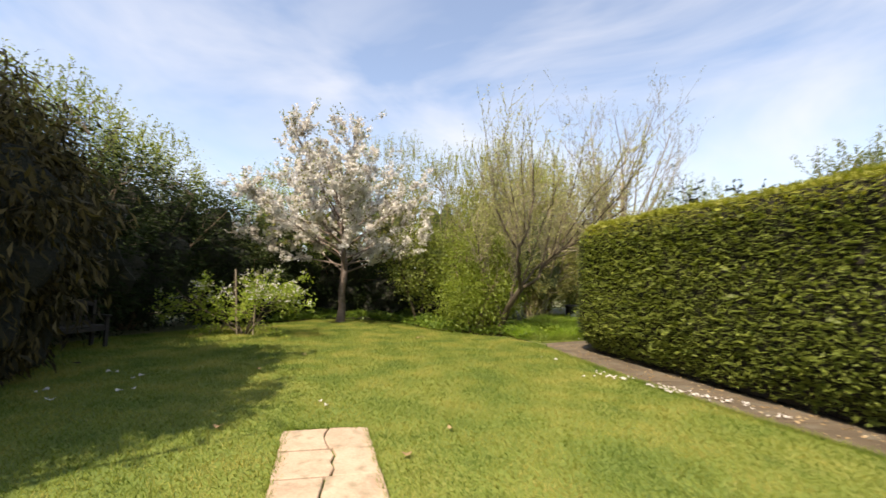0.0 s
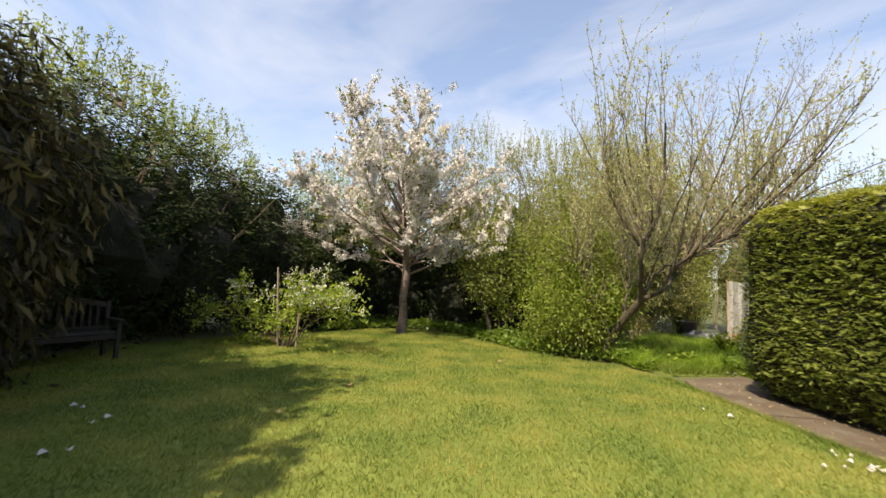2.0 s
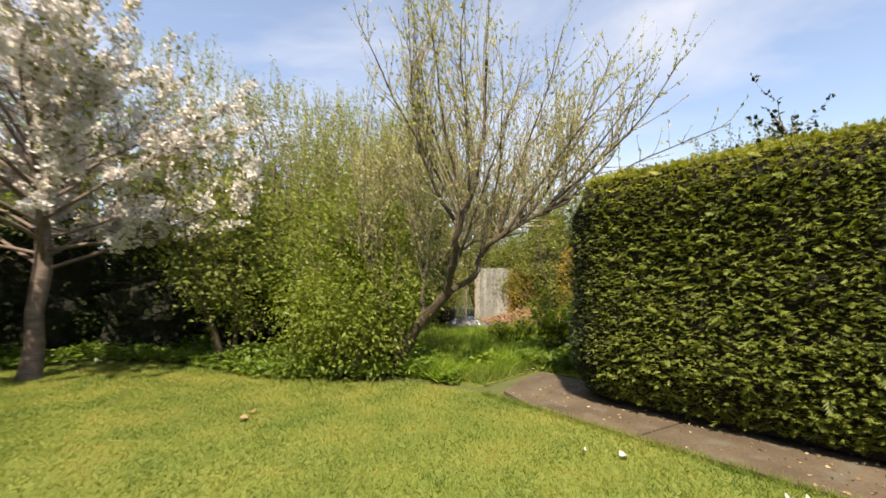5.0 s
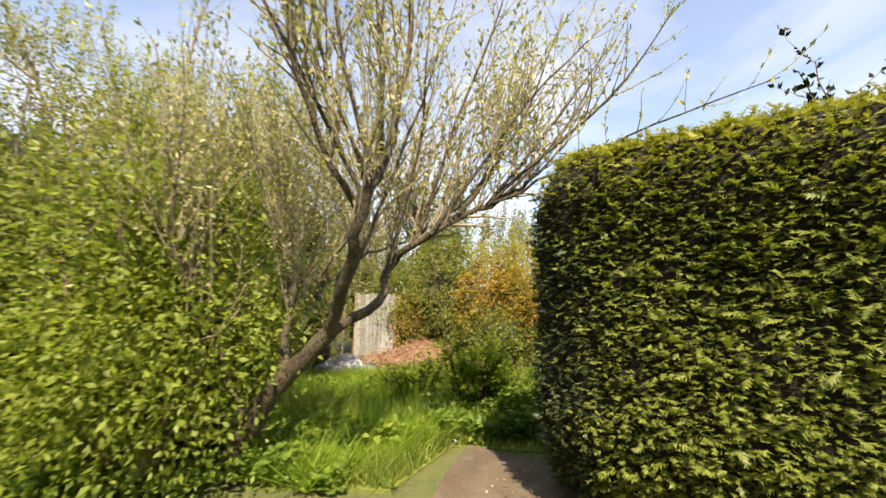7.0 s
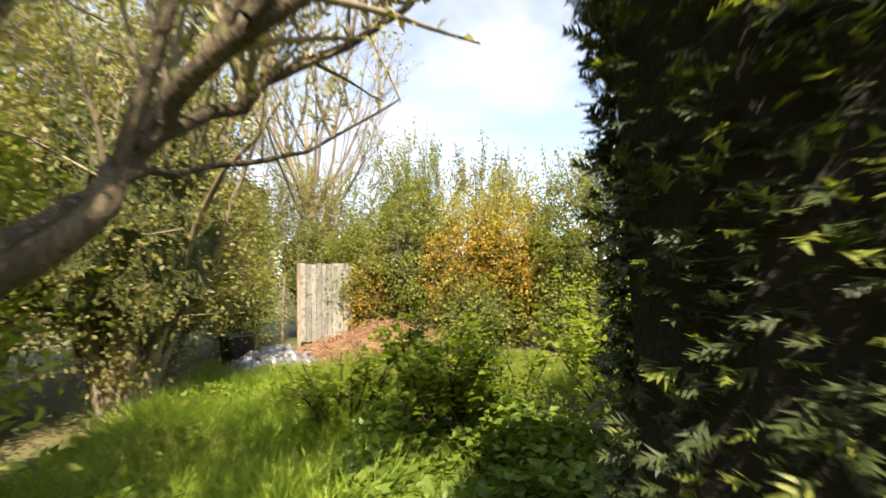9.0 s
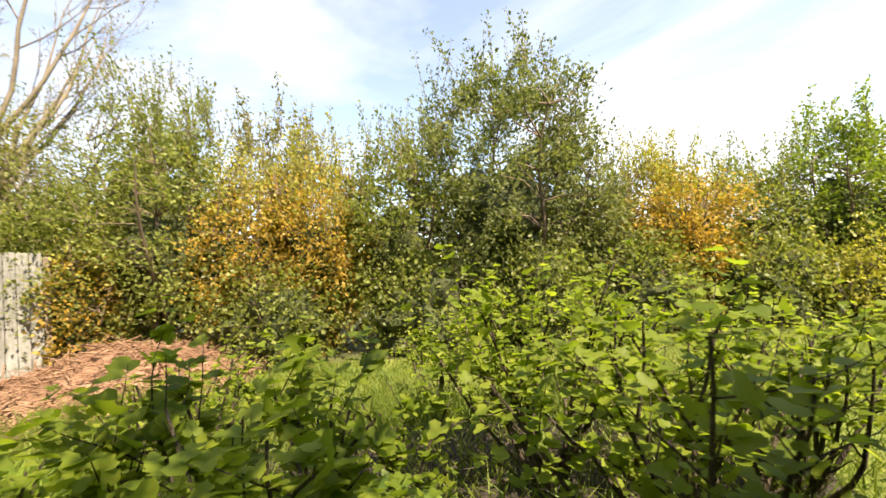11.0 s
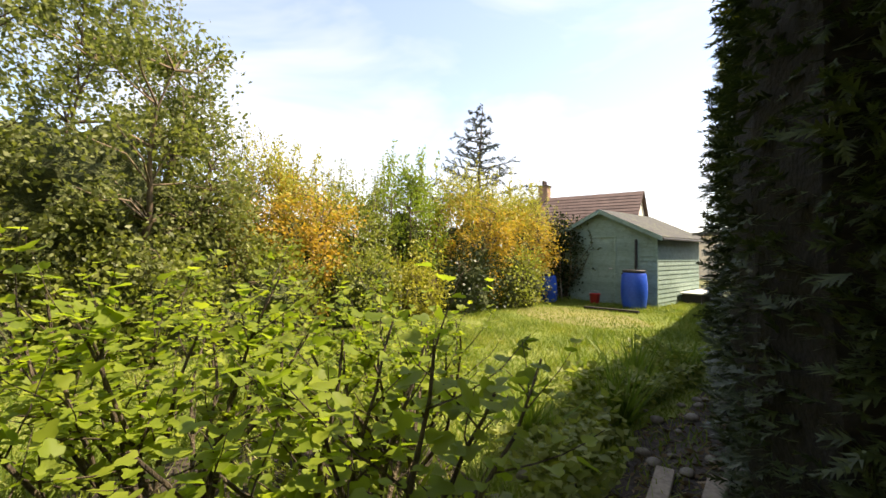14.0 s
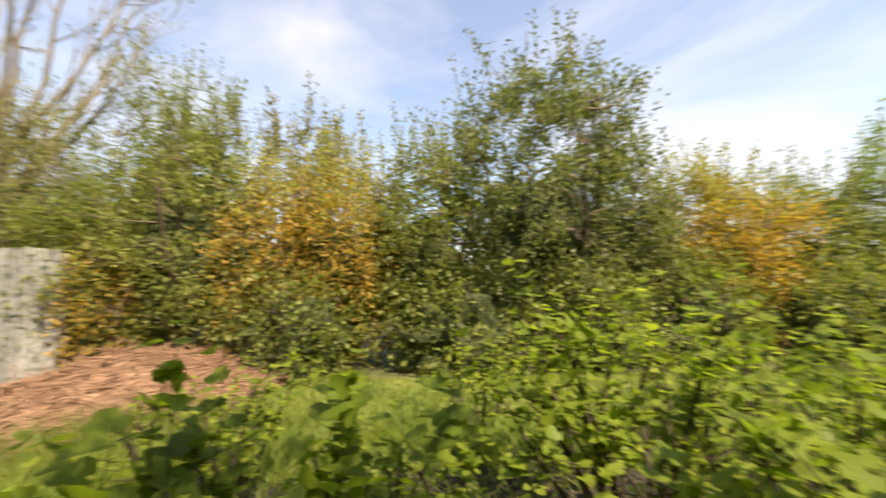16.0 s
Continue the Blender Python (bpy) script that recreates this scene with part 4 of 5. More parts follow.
def budding_tree():
    """The leaning old fruit tree by the path, bare but for opening buds."""
    rng = np.random.default_rng(81)
    t = thing("budding_tree", "leaning old fruit tree with opening leaf buds", "tree", (2.38, 10.6, 0))
    o = np.array([2.38, 10.6, 0])

    def limb(name, pts, r0, r1, sides=10):
        p = np.array(pts, float) - o
        n = (len(p) - 1) * 4 + 1
        u = np.linspace(0, len(p) - 1, n)
        q = np.stack([np.interp(u, np.arange(len(p)), p[:, i]) for i in range(3)], 1)
        q[1:-1] = (q[:-2] + 2 * q[1:-1] + q[2:]) / 4 + rng.normal(size=q[1:-1].shape) * 0.014
        line = (q, np.linspace(r0, r1, n))
        put(name, tubes(name, [line], M["bark"], sides), t)
        return line

    trunk = limb("trunk", [(2.36, 11.15, -0.1), (2.42, 10.85, 0.35), (2.55, 10.45, 0.85), (2.74, 10.02, 1.3)], 0.105, 0.07, 12)
    up = limb("limb", [(2.74, 10.02, 1.3), (2.62, 9.7, 1.6), (2.53, 9.4, 2.02), (2.47, 9.25, 2.28), (2.62, 9.22, 2.5), (2.74, 9.25, 2.85), (2.82, 9.2, 3.5), (2.8, 9.1, 4.4)], 0.054, 0.018)
    right = limb("limb", [(2.72, 10.05, 1.25), (3.1, 9.82, 1.54), (3.32, 9.95, 1.95), (3.4, 9.5, 2.15), (3.95, 9.2, 2.5), (4.4, 9.05, 2.8), (5.0, 8.9, 3.35)], 0.048, 0.012)
    mid = limb("limb", [(3.25, 9.9, 1.85), (3.7, 10.0, 2.2), (4.3, 9.7, 2.75), (4.7, 9.5, 3.5)], 0.03, 0.009)
    back = limb("limb", [(2.55, 10.45, 0.85), (2.75, 10.7, 1.6), (2.7, 11.0, 2.3), (2.8, 11.3, 3.2)], 0.045, 0.012)
    left = limb("limb", [(2.57, 9.45, 2.2), (2.3, 9.5, 2.6), (2.0, 9.5, 3.2), (1.85, 9.4, 4.1)], 0.03, 0.01)
    low = limb("limb", [(2.45, 10.75, 0.5), (2.1, 10.9, 1.2), (1.8, 10.9, 2.0), (1.6, 10.8, 3.0)], 0.035, 0.01)
    far = limb("limb", [(2.85, 10.2, 1.42), (3.4, 10.85, 1.95), (4.0, 11.15, 2.2), (4.6, 11.1, 2.4), (5.2, 10.7, 2.9)], 0.034, 0.008)
    over = limb("limb", [(3.95, 9.2, 2.5), (4.1, 8.6, 2.7), (4.3, 7.8, 2.98), (4.46, 7.0, 3.15)], 0.016, 0.004, 6)
    out = []

    def clear(q):
        """Twigs rise, and nothing hangs down over the path."""
        return q[-1][2] > q[0][2] - 0.05 and (q[:, 2].min() > 1.95 or q[:, 1].min() > -0.9)

    for line, k in ((up, 32), (right, 50), (mid, 40), (back, 44), (left, 28), (low, 30), (far, 30)):
        for _ in range(k):
            i = rng.integers(len(line[0]) // 4, len(line[0]))
            p = line[0][i]
            d = ((0.2 if line is right or line is mid else 0.0) + rng.normal() * 0.27, rng.normal() * 0.3, 1.0)
            s = stroke(rng, p, d, rng.uniform(0.6, 2.5) * (0.7 if p[0] > 1.7 else 1.0), 0.0095, 0.0025, 8, 0.07, 0.05)
            if not clear(s[0]):
                continue
            out.append(s)
            more = []
            ramify(rng, s, 0, (6,), 0.32, 40, more, 0.1, 0.08, 0.15)
            out += [(p2, r2) for _, p2, r2 in more if clear(p2)]
    # strong leading shoots, fanned out from the fork
    leads = [(2.57, 9.42, 2.35, -0.55, 2.9), (2.6, 9.4, 2.4, -0.42, 2.5), (2.62, 9.35, 2.5, -0.28, 3.0), (2.66, 9.3, 2.65, 0.12, 2.9), (2.74, 10.02, 1.3, 0.35, 3.8),
             (3.2, 9.88, 1.75, 0.22, 3.2), (3.36, 9.7, 2.05, 0.5, 3.3), (3.4, 9.5, 2.15, 0.75, 3.4), (3.6, 9.4, 2.3, 0.95, 3.2), (3.9, 9.25, 2.45, 0.7, 2.9), (3.9, 9.25, 2.45, 1.05, 2.6), (4.1, 9.15, 2.6, 1.15, 2.2)]
    for x, y, z, lean, ln in leads:
        s = stroke(rng, np.array((x, y, z)) - o, (0.8 * lean, -0.6 * lean, 1.0), ln, 0.022, 0.005, 10, 0.055, 0.04)
        put("limb", tubes("limb", [s], M["bark"], 6), t)
        more = []
        ramify(rng, s, 0, (19,), 0.26, 38, more, 0.1, 0.1, 0.2)
        out += [(p2, r2) for _, p2, r2 in more if clear(p2)]
    for line in (over, right, mid):
        more = []
        ramify(rng, line, 0, (16,), 0.16, 50, more, 0.1, 0.05, 0.3)
        out += [(p2, r2) for _, p2, r2 in more if clear(p2)]
    put("twig_mass", tubes("twig_mass", out, M["pale_bark"], 4), t, "pale upright twigs")
    P, D = along(rng, out, 17)
    put("bud_mass", leaves_mesh("buds", rng, P, unit(D + rng.normal(size=P.shape) * 0.6), 0.05, 0.024, L["bud"]), t, "opening pale green buds", kind="stuff")


def pale_tree():
    """A large twiggy tree far behind, still bare."""
    rng = np.random.default_rng(91)
    t = thing("bare_tree", "tall bare pale-twigged tree beyond the garden", "tree", (10.4, 19.4, 0))
    trunk = stroke(rng, (0, 0, -0.1), (0, 0, 1), 5.0, 0.2, 0.13, 8, 0.04)
    put("trunk", tubes("trunk", [trunk], M["pale_bark"], 10), t)
    mains, out = [], []
    for k in range(16):
        a = 2.4 * k
        s = stroke(rng, trunk[0][4 + k % 4], (math.cos(a) * 0.55, math.sin(a) * 0.55, 1.1), rng.uniform(5.6, 7.6), 0.06, 0.012, 10, 0.08, 0.06)
        mains.append(s)
        ramify(rng, s, 2, (5, 5, 6), 0.36, 35, out, 0.08, 0.09, 0.25)
    for s in mains:
        put("limb", tubes("limb", [s], M["pale_bark"], 5), t)
    put("twig_mass", tubes("twig_mass", [(p, r) for _, p, r in out], M["pale_bark"], 3), t)
    P, D = along(rng, [(p, r) for k, p, r in out if k == 0], 7)
    put("bud_mass", leaves_mesh("buds", rng, P, unit(D + rng.normal(size=P.shape) * 0.5), 0.06, 0.03, L["olive"]), t)


def back_planting():
    """The thicket that closes the north side of the garden."""
    spec = [
        # x, y, rx, z0, z1, leaf kind, count, spikes
        (-6.6, 18.5, 2.0, 0.6, 6.3, "fresh", 10000, 30), (-4.0, 19.0, 2.0, 0.6, 6.9, "fresh", 10000, 30), (-1.3, 18.0, 1.9, 0.4, 7.4, "olive", 12000, 50),
        (0.9, 16.8, 1.7, 0.3, 6.5, "olive", 12000, 50), (3.0, 16.2, 1.6, 0.3, 5.9, "olive", 12000, 45), (5.0, 17.2, 1.6, 0.3, 5.9, "olive", 11000, 45), (3.4, 20.0, 2.0, 0.3, 7.9, "olive", 11000, 60),
        (7.4, 18.6, 1.0, 0.3, 3.6, "mid", 8000, 24), (9.9, 19.2, 1.5, 0.2, 4.8, "olive", 9000, 40), (7.0, 17.4, 0.7, 0.1, 2.3, "mid", 5000, 8), (2.0, 14.2, 1.3, 0.2, 4.2, "mid", 10000, 25), (4.3, 14.3, 1.5, 0.2, 5.4, "olive", 13000, 50),
        (12.5, 18.0, 2.0, 0.2, 6.0, "mid", 9000, 30), (5.4, 17.0, 1.2, 0.2, 4.2, "mid", 9000, 24), (6.2, 20.4, 2.0, 0.3, 7.8, "olive", 12000, 60), (8.8, 22.0, 2.1, 0.3, 7.6, "olive", 11000, 60), (11.2, 20.5, 1.8, 0.3, 5.0, "olive", 9000, 40),
    ]
    for i, (x, y, r, z0, z1, kind, cnt, sp) in enumerate(spec):
        nm = {"fresh": "fresh green broadleaf tree behind the cherry", "olive": "twiggy olive-brown thicket shrub coming into leaf", "mid": "mid-green leafy shrub in the thicket"}[kind]
        bush("thicket_tree" if kind == "fresh" else "thicket_shrub", nm, "tree" if kind == "fresh" else "shrub", (x, y), (r, r), z0, z1, (0.066, 0.034), L[kind], 100 + i, int(cnt * 1.25), 340, int(sp * 2.2),
             "pale_bark" if kind == "olive" else "twig", 9, group="thicket along the north side", core=0.55, shoot_mat=L["lime"] if kind == "olive" else None)
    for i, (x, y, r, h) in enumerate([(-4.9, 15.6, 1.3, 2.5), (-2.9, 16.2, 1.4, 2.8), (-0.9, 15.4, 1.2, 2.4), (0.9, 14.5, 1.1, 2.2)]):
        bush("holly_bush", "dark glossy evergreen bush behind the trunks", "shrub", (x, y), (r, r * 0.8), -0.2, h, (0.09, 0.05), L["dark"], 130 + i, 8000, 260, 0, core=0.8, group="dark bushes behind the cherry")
    bush("bright_shrub", "bright lime-green leafy shrub by the lawn", "shrub", (1.75, 11.4), (1.2, 0.9), 0.0, 2.5, (0.07, 0.032), L["shrub"], 141, 17000, 75, 70, spike_len=0.9, clump_r=0.25, droop=0.3, hollow=0.15)
    bush("bright_shrub", "low lime-green leafy shrub beside the leaning tree", "shrub", (2.35, 11.7), (0.8, 0.7), 0.1, 3.0, (0.06, 0.028), L["shrub"], 142, 9000, 90, 34, spike_len=0.5, clump_r=0.13)
    bush("lilac_bush", "open multi-stemmed green lilac bush", "shrub", (0.15, 12.9), (1.0, 0.9), 0.8, 3.3, (0.08, 0.045), L["mid"], 143, 6500, 200, 10, "bark", 5, spike_len=0.5)


def ground_cover():
    """Ground elder and nettles along the border and round the path's end."""
    rng = np.random.default_rng(151)
    strips = [([(-4.6, 12.5), (-3.4, 14.3), (-2.0, 14.6), (-0.5, 13.3), (0.4, 11.7), (1.2, 11.1), (2.3, 10.7), (2.9, 9.9), (3.5, 10.6), (3.0, 12.0), (1.5, 13.2), (-1.0, 15.3), (-4.6, 15.2)], 42000, 0.3),
              ([(4.3, 10.2), (5.2, 9.3), (6.2, 9.3), (6.6, 11.4), (5.6, 11.6), (4.6, 10.9)], 12000, 0.34)]
    strips.append(([(5.7, 8.3), (6.2, 6.6), (6.1, 4.5), (6.9, 4.5), (6.7, 7.6)], 3600, 0.36))
    strips.append(([(4.95, 9.15), (5.35, 9.2), (6.0, 8.5), (6.25, 7.4), (6.1, 6.7), (5.8, 7.3), (5.65, 8.2), (5.3, 8.8)], 1300, 0.2))
    strips.append(([(2.7, 10.3), (4.4, 10.3), (5.6, 11.6), (6.4, 13.4), (5.0, 14.0), (3.2, 12.6)], 16000, 0.26))
    for k, (poly, n, h) in enumerate(strips):
        P = strew(rng, n, poly)
        hh = h * (0.75 + 0.9 * np.array([noise.noise((x * 1.3, y * 1.3, 9.0)) for x, y, _ in P]))
        P[:, 2] = np.maximum(0.02, hh * rng.uniform(0.2, 1.05, len(P)))
        A = unit(rng.normal(size=P.shape) * np.array([1, 1, 0.35]) + np.array([0, 0, 0.12]))
        me = leaves_mesh("ground_cover", rng, P, A, 0.085, 0.055, L["mid" if k in (2, 3) else "fresh" if k == 4 else "nettle"], 0.4, 0.7)
        tagged(put("ground_cover", me), "low green nettles and ground elder", "weeds", kind="stuff")


def lobed_leaf(rng, P, A, N, size, mat, name="leaf_blades"):
    """Three-lobed toothed leaves, as on a currant bush: five blades fused at the stalk."""
    n = len(P)
    S = unit(np.cross(N, A))
    V, F = [], []
    angs = np.array([-150, -105, -72, -38, -20, 0, 20, 38, 72, 105, 150]) * math.pi / 180
    rads = np.array([0.34, 0.62, 0.74, 0.62, 0.92, 1.05, 0.92, 0.62, 0.74, 0.62, 0.34])
    sz = size[:, None]
    ring = [P + A * sz * 0.12]
    for a, r in zip(angs, rads):
        cup = 0.16 * abs(math.sin(a)) - 0.12 * max(0.0, math.cos(a))
        ring.append(P + A * sz * 0.12 + (A * math.cos(a) + S * math.sin(a)) * sz * r * 0.55 + N * sz * cup * r)
    v = np.stack(ring, 1)
    k = len(ring)
    tri = np.array([[0, i, i + 1] for i in range(1, k - 1)])
    f = (np.arange(n)[:, None, None] * k + tri[None]).reshape(-1, 3)
    return np_mesh(name, v.reshape(-1, 3), f, mat)


def currant_bush(base, r, h, seed, leaf=0.075, n_stems=14, dens=30, label="leafy currant bush with bright lobed leaves", lean=(0, 0), single=0):
    rng = np.random.default_rng(seed)
    t = thing("currant_bush", label, "shrub", (*base, 0), "currant bushes in the back plot")
    lines, out = [], []
    for i in range(n_stems):
        a = 2 * math.pi * i / n_stems + rng.uniform(-0.3, 0.3)
        k = rng.uniform(0.25, 1.0)
        d = np.array([math.cos(a) * k * r / h * 1.25 + lean[0], math.sin(a) * k * r / h * 1.25 + lean[1], 1.0])
        s = stroke(rng, (0.08 * math.cos(a), 0.08 * math.sin(a), -0.04), d, h * rng.uniform(0.85, 1.1) * np.linalg.norm(d) ** 0.5, 0.016, 0.005, 8, 0.12, 0.02)
        lines.append(s)
        ramify(rng, s, 0, (5,), 0.33, 50, out, 0.12, 0.08, 0.3)
    tw = [(p, q * 1.0) for _, p, q in out]
    for s in lines:
        put("stem", tubes("stem", [s], M["bark"], 5), t)
    put("twig_mass", tubes("twig_mass", tw, M["bark"], 3), t, kind="stuff")
    P, D = along(rng, tw + [(p[3:], q[3:]) for p, q in lines], dens)
    keep = (P[:, 2] > 0.42 * h) | (rng.uniform(size=len(P)) < 0.18)
    P, D = P[keep], D[keep]
    P = P + rng.normal(size=P.shape) * np.array([0.035, 0.035, 0.02])
    A = unit(rng.normal(size=P.shape) * np.array([1, 1, 0.3]) + D * 0.4)
    N = unit(np.array([0, 0, 1.0]) + rng.normal(size=P.shape) * 0.35)
    N = unit(N - A * (N * A).sum(1, keepdims=True))
    size = leaf * rng.uniform(0.5, 1.3, len(P))
    near = np.argsort(np.linalg.norm(P - np.array([-1.0, 0.2, 0.9]), axis=1))[:single]
    rest = np.setdiff1d(np.arange(len(P)), near)
    put("leaf_mass", lobed_leaf(rng, P[rest], A[rest], N[rest], size[rest], L["currant"]), t, "bright lobed leaves", kind="stuff")
    if single:
        one = lobed_leaf(rng, np.zeros((1, 3)), np.array([[1.0, 0, 0]]), np.array([[0, 0, 1.0]]), np.ones(1), L["currant"], "leaf")
        for i in near:
            m = Matrix.Identity(4)
            for k, v in enumerate((A[i], np.cross(N[i], A[i]), N[i])):
                m.col[k][:3] = [float(q) * float(size[i]) for q in v]
            m.col[3][:3] = [float(q) for q in P[i]]
            put("leaf", one, t).matrix_local = m


def currants():
    currant_bush((5.58, 10.58), 0.55, 1.05, 161, 0.108, 15, 36, single=290)
    currant_bush((6.05, 9.1), 0.68, 1.15, 162, 0.1, 14, 22, single=290)
    currant_bush((7.0, 9.6), 0.8, 1.3, 163, 0.086, 18, 32, single=260)
    currant_bush((6.9, 12.0), 0.55, 0.85, 164, 0.07, 12, 34)
    currant_bush((6.85, 8.35), 0.65, 0.98, 165, 0.07, 16, 40)
    currant_bush((8.2, 8.9), 0.6, 0.9, 168, 0.07, 12, 34)
    currant_bush((8.5, 10.6), 0.55, 0.8, 166, 0.07, 10, 30)
    currant_bush((5.3, 11.7), 0.55, 0.8, 167, 0.08, 12, 40)
    currant_bush((6.2, 10.5), 0.5, 0.75, 169, 0.08, 12, 40)


def east_row():
    """Tall mixed shrubs between the fence and the shed."""
    spec = [
        # x, y, r, z0, z1, kind, count, spikes
        (9.9, 17.0, 1.1, 0.2, 3.2, "mid", 8000, 20), (10.4, 15.6, 1.1, 0.3, 4.3, "mid", 9000, 40), (9.6, 16.4, 0.5, 0.3, 2.2, "gold", 2500, 4),
        (10.9, 14.3, 1.0, 0.3, 3.4, "gold", 7000, 10), (11.2, 13.2, 1.1, 0.2, 3.6, "gold", 9000, 30), (12.2, 14.4, 1.4, 0.3, 4.4, "olive", 8000, 40),
        (11.6, 11.8, 1.1, 0.2, 3.7, "mid", 10000, 40), (12.2, 9.8, 1.9, 0.15, 5.1, "willow", 24000, 34), (12.3, 8.6, 1.1, 0.15, 3.5, "willow", 9000, 20), 
        (12.9, 6.9, 1.3, 0.3, 3.2, "gold", 15000, 35), (13.2, 5.2, 0.9, 0.2, 2.9, "mid", 6000, 25), (13.2, 3.6, 1.1, 0.2, 3.7, "fresh", 9000, 20),
        (12.7, 1.9, 1.3, 0.2, 3.4, "gold", 15000, 25), (12.6, 0.1, 1.2, 0.2, 3.2, "gold", 12000, 22), (12.1, 4.3, 0.75, 0.3, 1.15, "yellow", 3500, 10),
        (13.6, -1.8, 1.4, 0.2, 3.4, "gold", 8000, 20),
    ]
    names = {"willow": "tall grey-green willow in the east row", "gold": "golden-orange leaved shrub in the east row", "mid": "ivy-green mixed shrub in the east row", "olive": "twiggy olive shrub in the east row", "fresh": "fresh green upright shrub in the east row", "yellow": "low yellow-green shrub by the rough lawn"}
    for i, (x, y, r, z0, z1, kind, cnt, sp) in enumerate(spec):
        bush("row_shrub", names[kind], "shrub", (x, y), (r, r), z0 - 0.4, z1, (0.07, 0.042), L[kind], 200 + i, int(cnt * 1.4), 300, int(sp * 1.7), group="shrub row on the east side", spike_len=1.0, core=0.5, clump_r=0.135, boughs=220, shoot_mat={"gold": L["yellow"], "mid": L["mid"]}.get(kind), upper_mat=L["yellow"] if kind == "gold" else None)
    # ivy skirts at their feet
    for i, (x, y) in enumerate([(10.4, 13.6), (11.0, 11.2), (11.4, 9.4), (11.8, 7.7), (12.3, 5.6), (12.0, 2.6), (11.9, 0.9)]):
        bush("ivy_mound", "dark ivy and bramble tangle under the shrubs", "shrub", (x, y), (0.8, 1.0), -0.4, 1.6, (0.07, 0.055), L["old" if i == 5 else "mid"], 230 + i, 5000, 200, 0, group="ivy under the east row", core=0.75)


def spruce(x, y, h, seed):
    rng = np.random.default_rng(seed)
    t = thing("spruce_tree", "dark open-branched spruce beyond the garden", "tree", (x, y, 0))
    put("trunk", tubes("trunk", [stroke(rng, (0, 0, -0.1), (0, 0, 1), h + 0.1, 0.2, 0.02, 10, 0.01)], M["bark"], 8), t)
    br = []
    for k in range(52):
        z = h * (0.3 + 0.68 * k / 52)
        a = 2.4 * k + rng.normal() * 0.3
        ln = (h - z) * 0.42 * rng.uniform(0.7, 1.25) + 0.25
        br.append(stroke(rng, (0, 0, z), (math.cos(a), math.sin(a), 0.12), ln, 0.04, 0.01, 6, 0.05, 0.03))
    more = []
    for b in br:
        ramify(rng, b, 0, (7,), 0.33, 50, more, 0.08, -0.02, 0.2)
    for b in br:
        put("branch", tubes("branch", [b], M["bark"], 4), t)
    tw = [(p, r) for _, p, r in more]
    put("branchlet_mass", tubes("branchlet_mass", tw, M["bark"], 3), t, kind="stuff")
    tw = br + tw
    P, D = along(rng, tw, 95)
    put("needles", leaves_mesh("needles", rng, P, unit(D + rng.normal(size=P.shape) * 0.7), 0.13, 0.025, L["spruce"]), t)


# ---- back plot: fence, heap, shed ----
def fence_panel():
    f = thing("fence_panel", "leaning silver-grey boarded fence panel", "fence", (8.66, 17.0, 0), rz=-36)
    rng = np.random.default_rng(251)
    for z in (0.45, 1.55):
        part("rail", boxed((-0.42, 0.012, z), (0.7, 0.05, z + 0.08), 0.006), M["fence"], f)
    for x in (-0.5, 0.7):
        part("post", boxed((x, 0.012, -0.1), (x + 0.08, 0.092, 1.9 if x > 0 else 2.0), 0.008), M["stake"], f)
    x = -0.42
    while x < 0.68:
        w = rng.uniform(0.11, 0.14)
        part("board", boxed((x, -0.012, 0.12 + rng.uniform(0, 0.04)), (x + w - 0.008, 0.008, 1.97 + rng.normal() * 0.015), 0.003), M["fence"], f)
        x += w
    for i, (dx, dy, lean) in enumerate([(7.95, 17.45, 0.04)]):
        s = thing("old_post", "pale leaning wooden post by the fence", "post", (dx, dy, 0), "posts by the fence")
        put("post_pole", tubes("post_pole", [(np.array([(0, 0, -0.1), (lean, 0, 0.9), (lean * 2, 0, 1.7)]), np.array([0.04, 0.038, 0.033]))], M["stake"], 7), s)


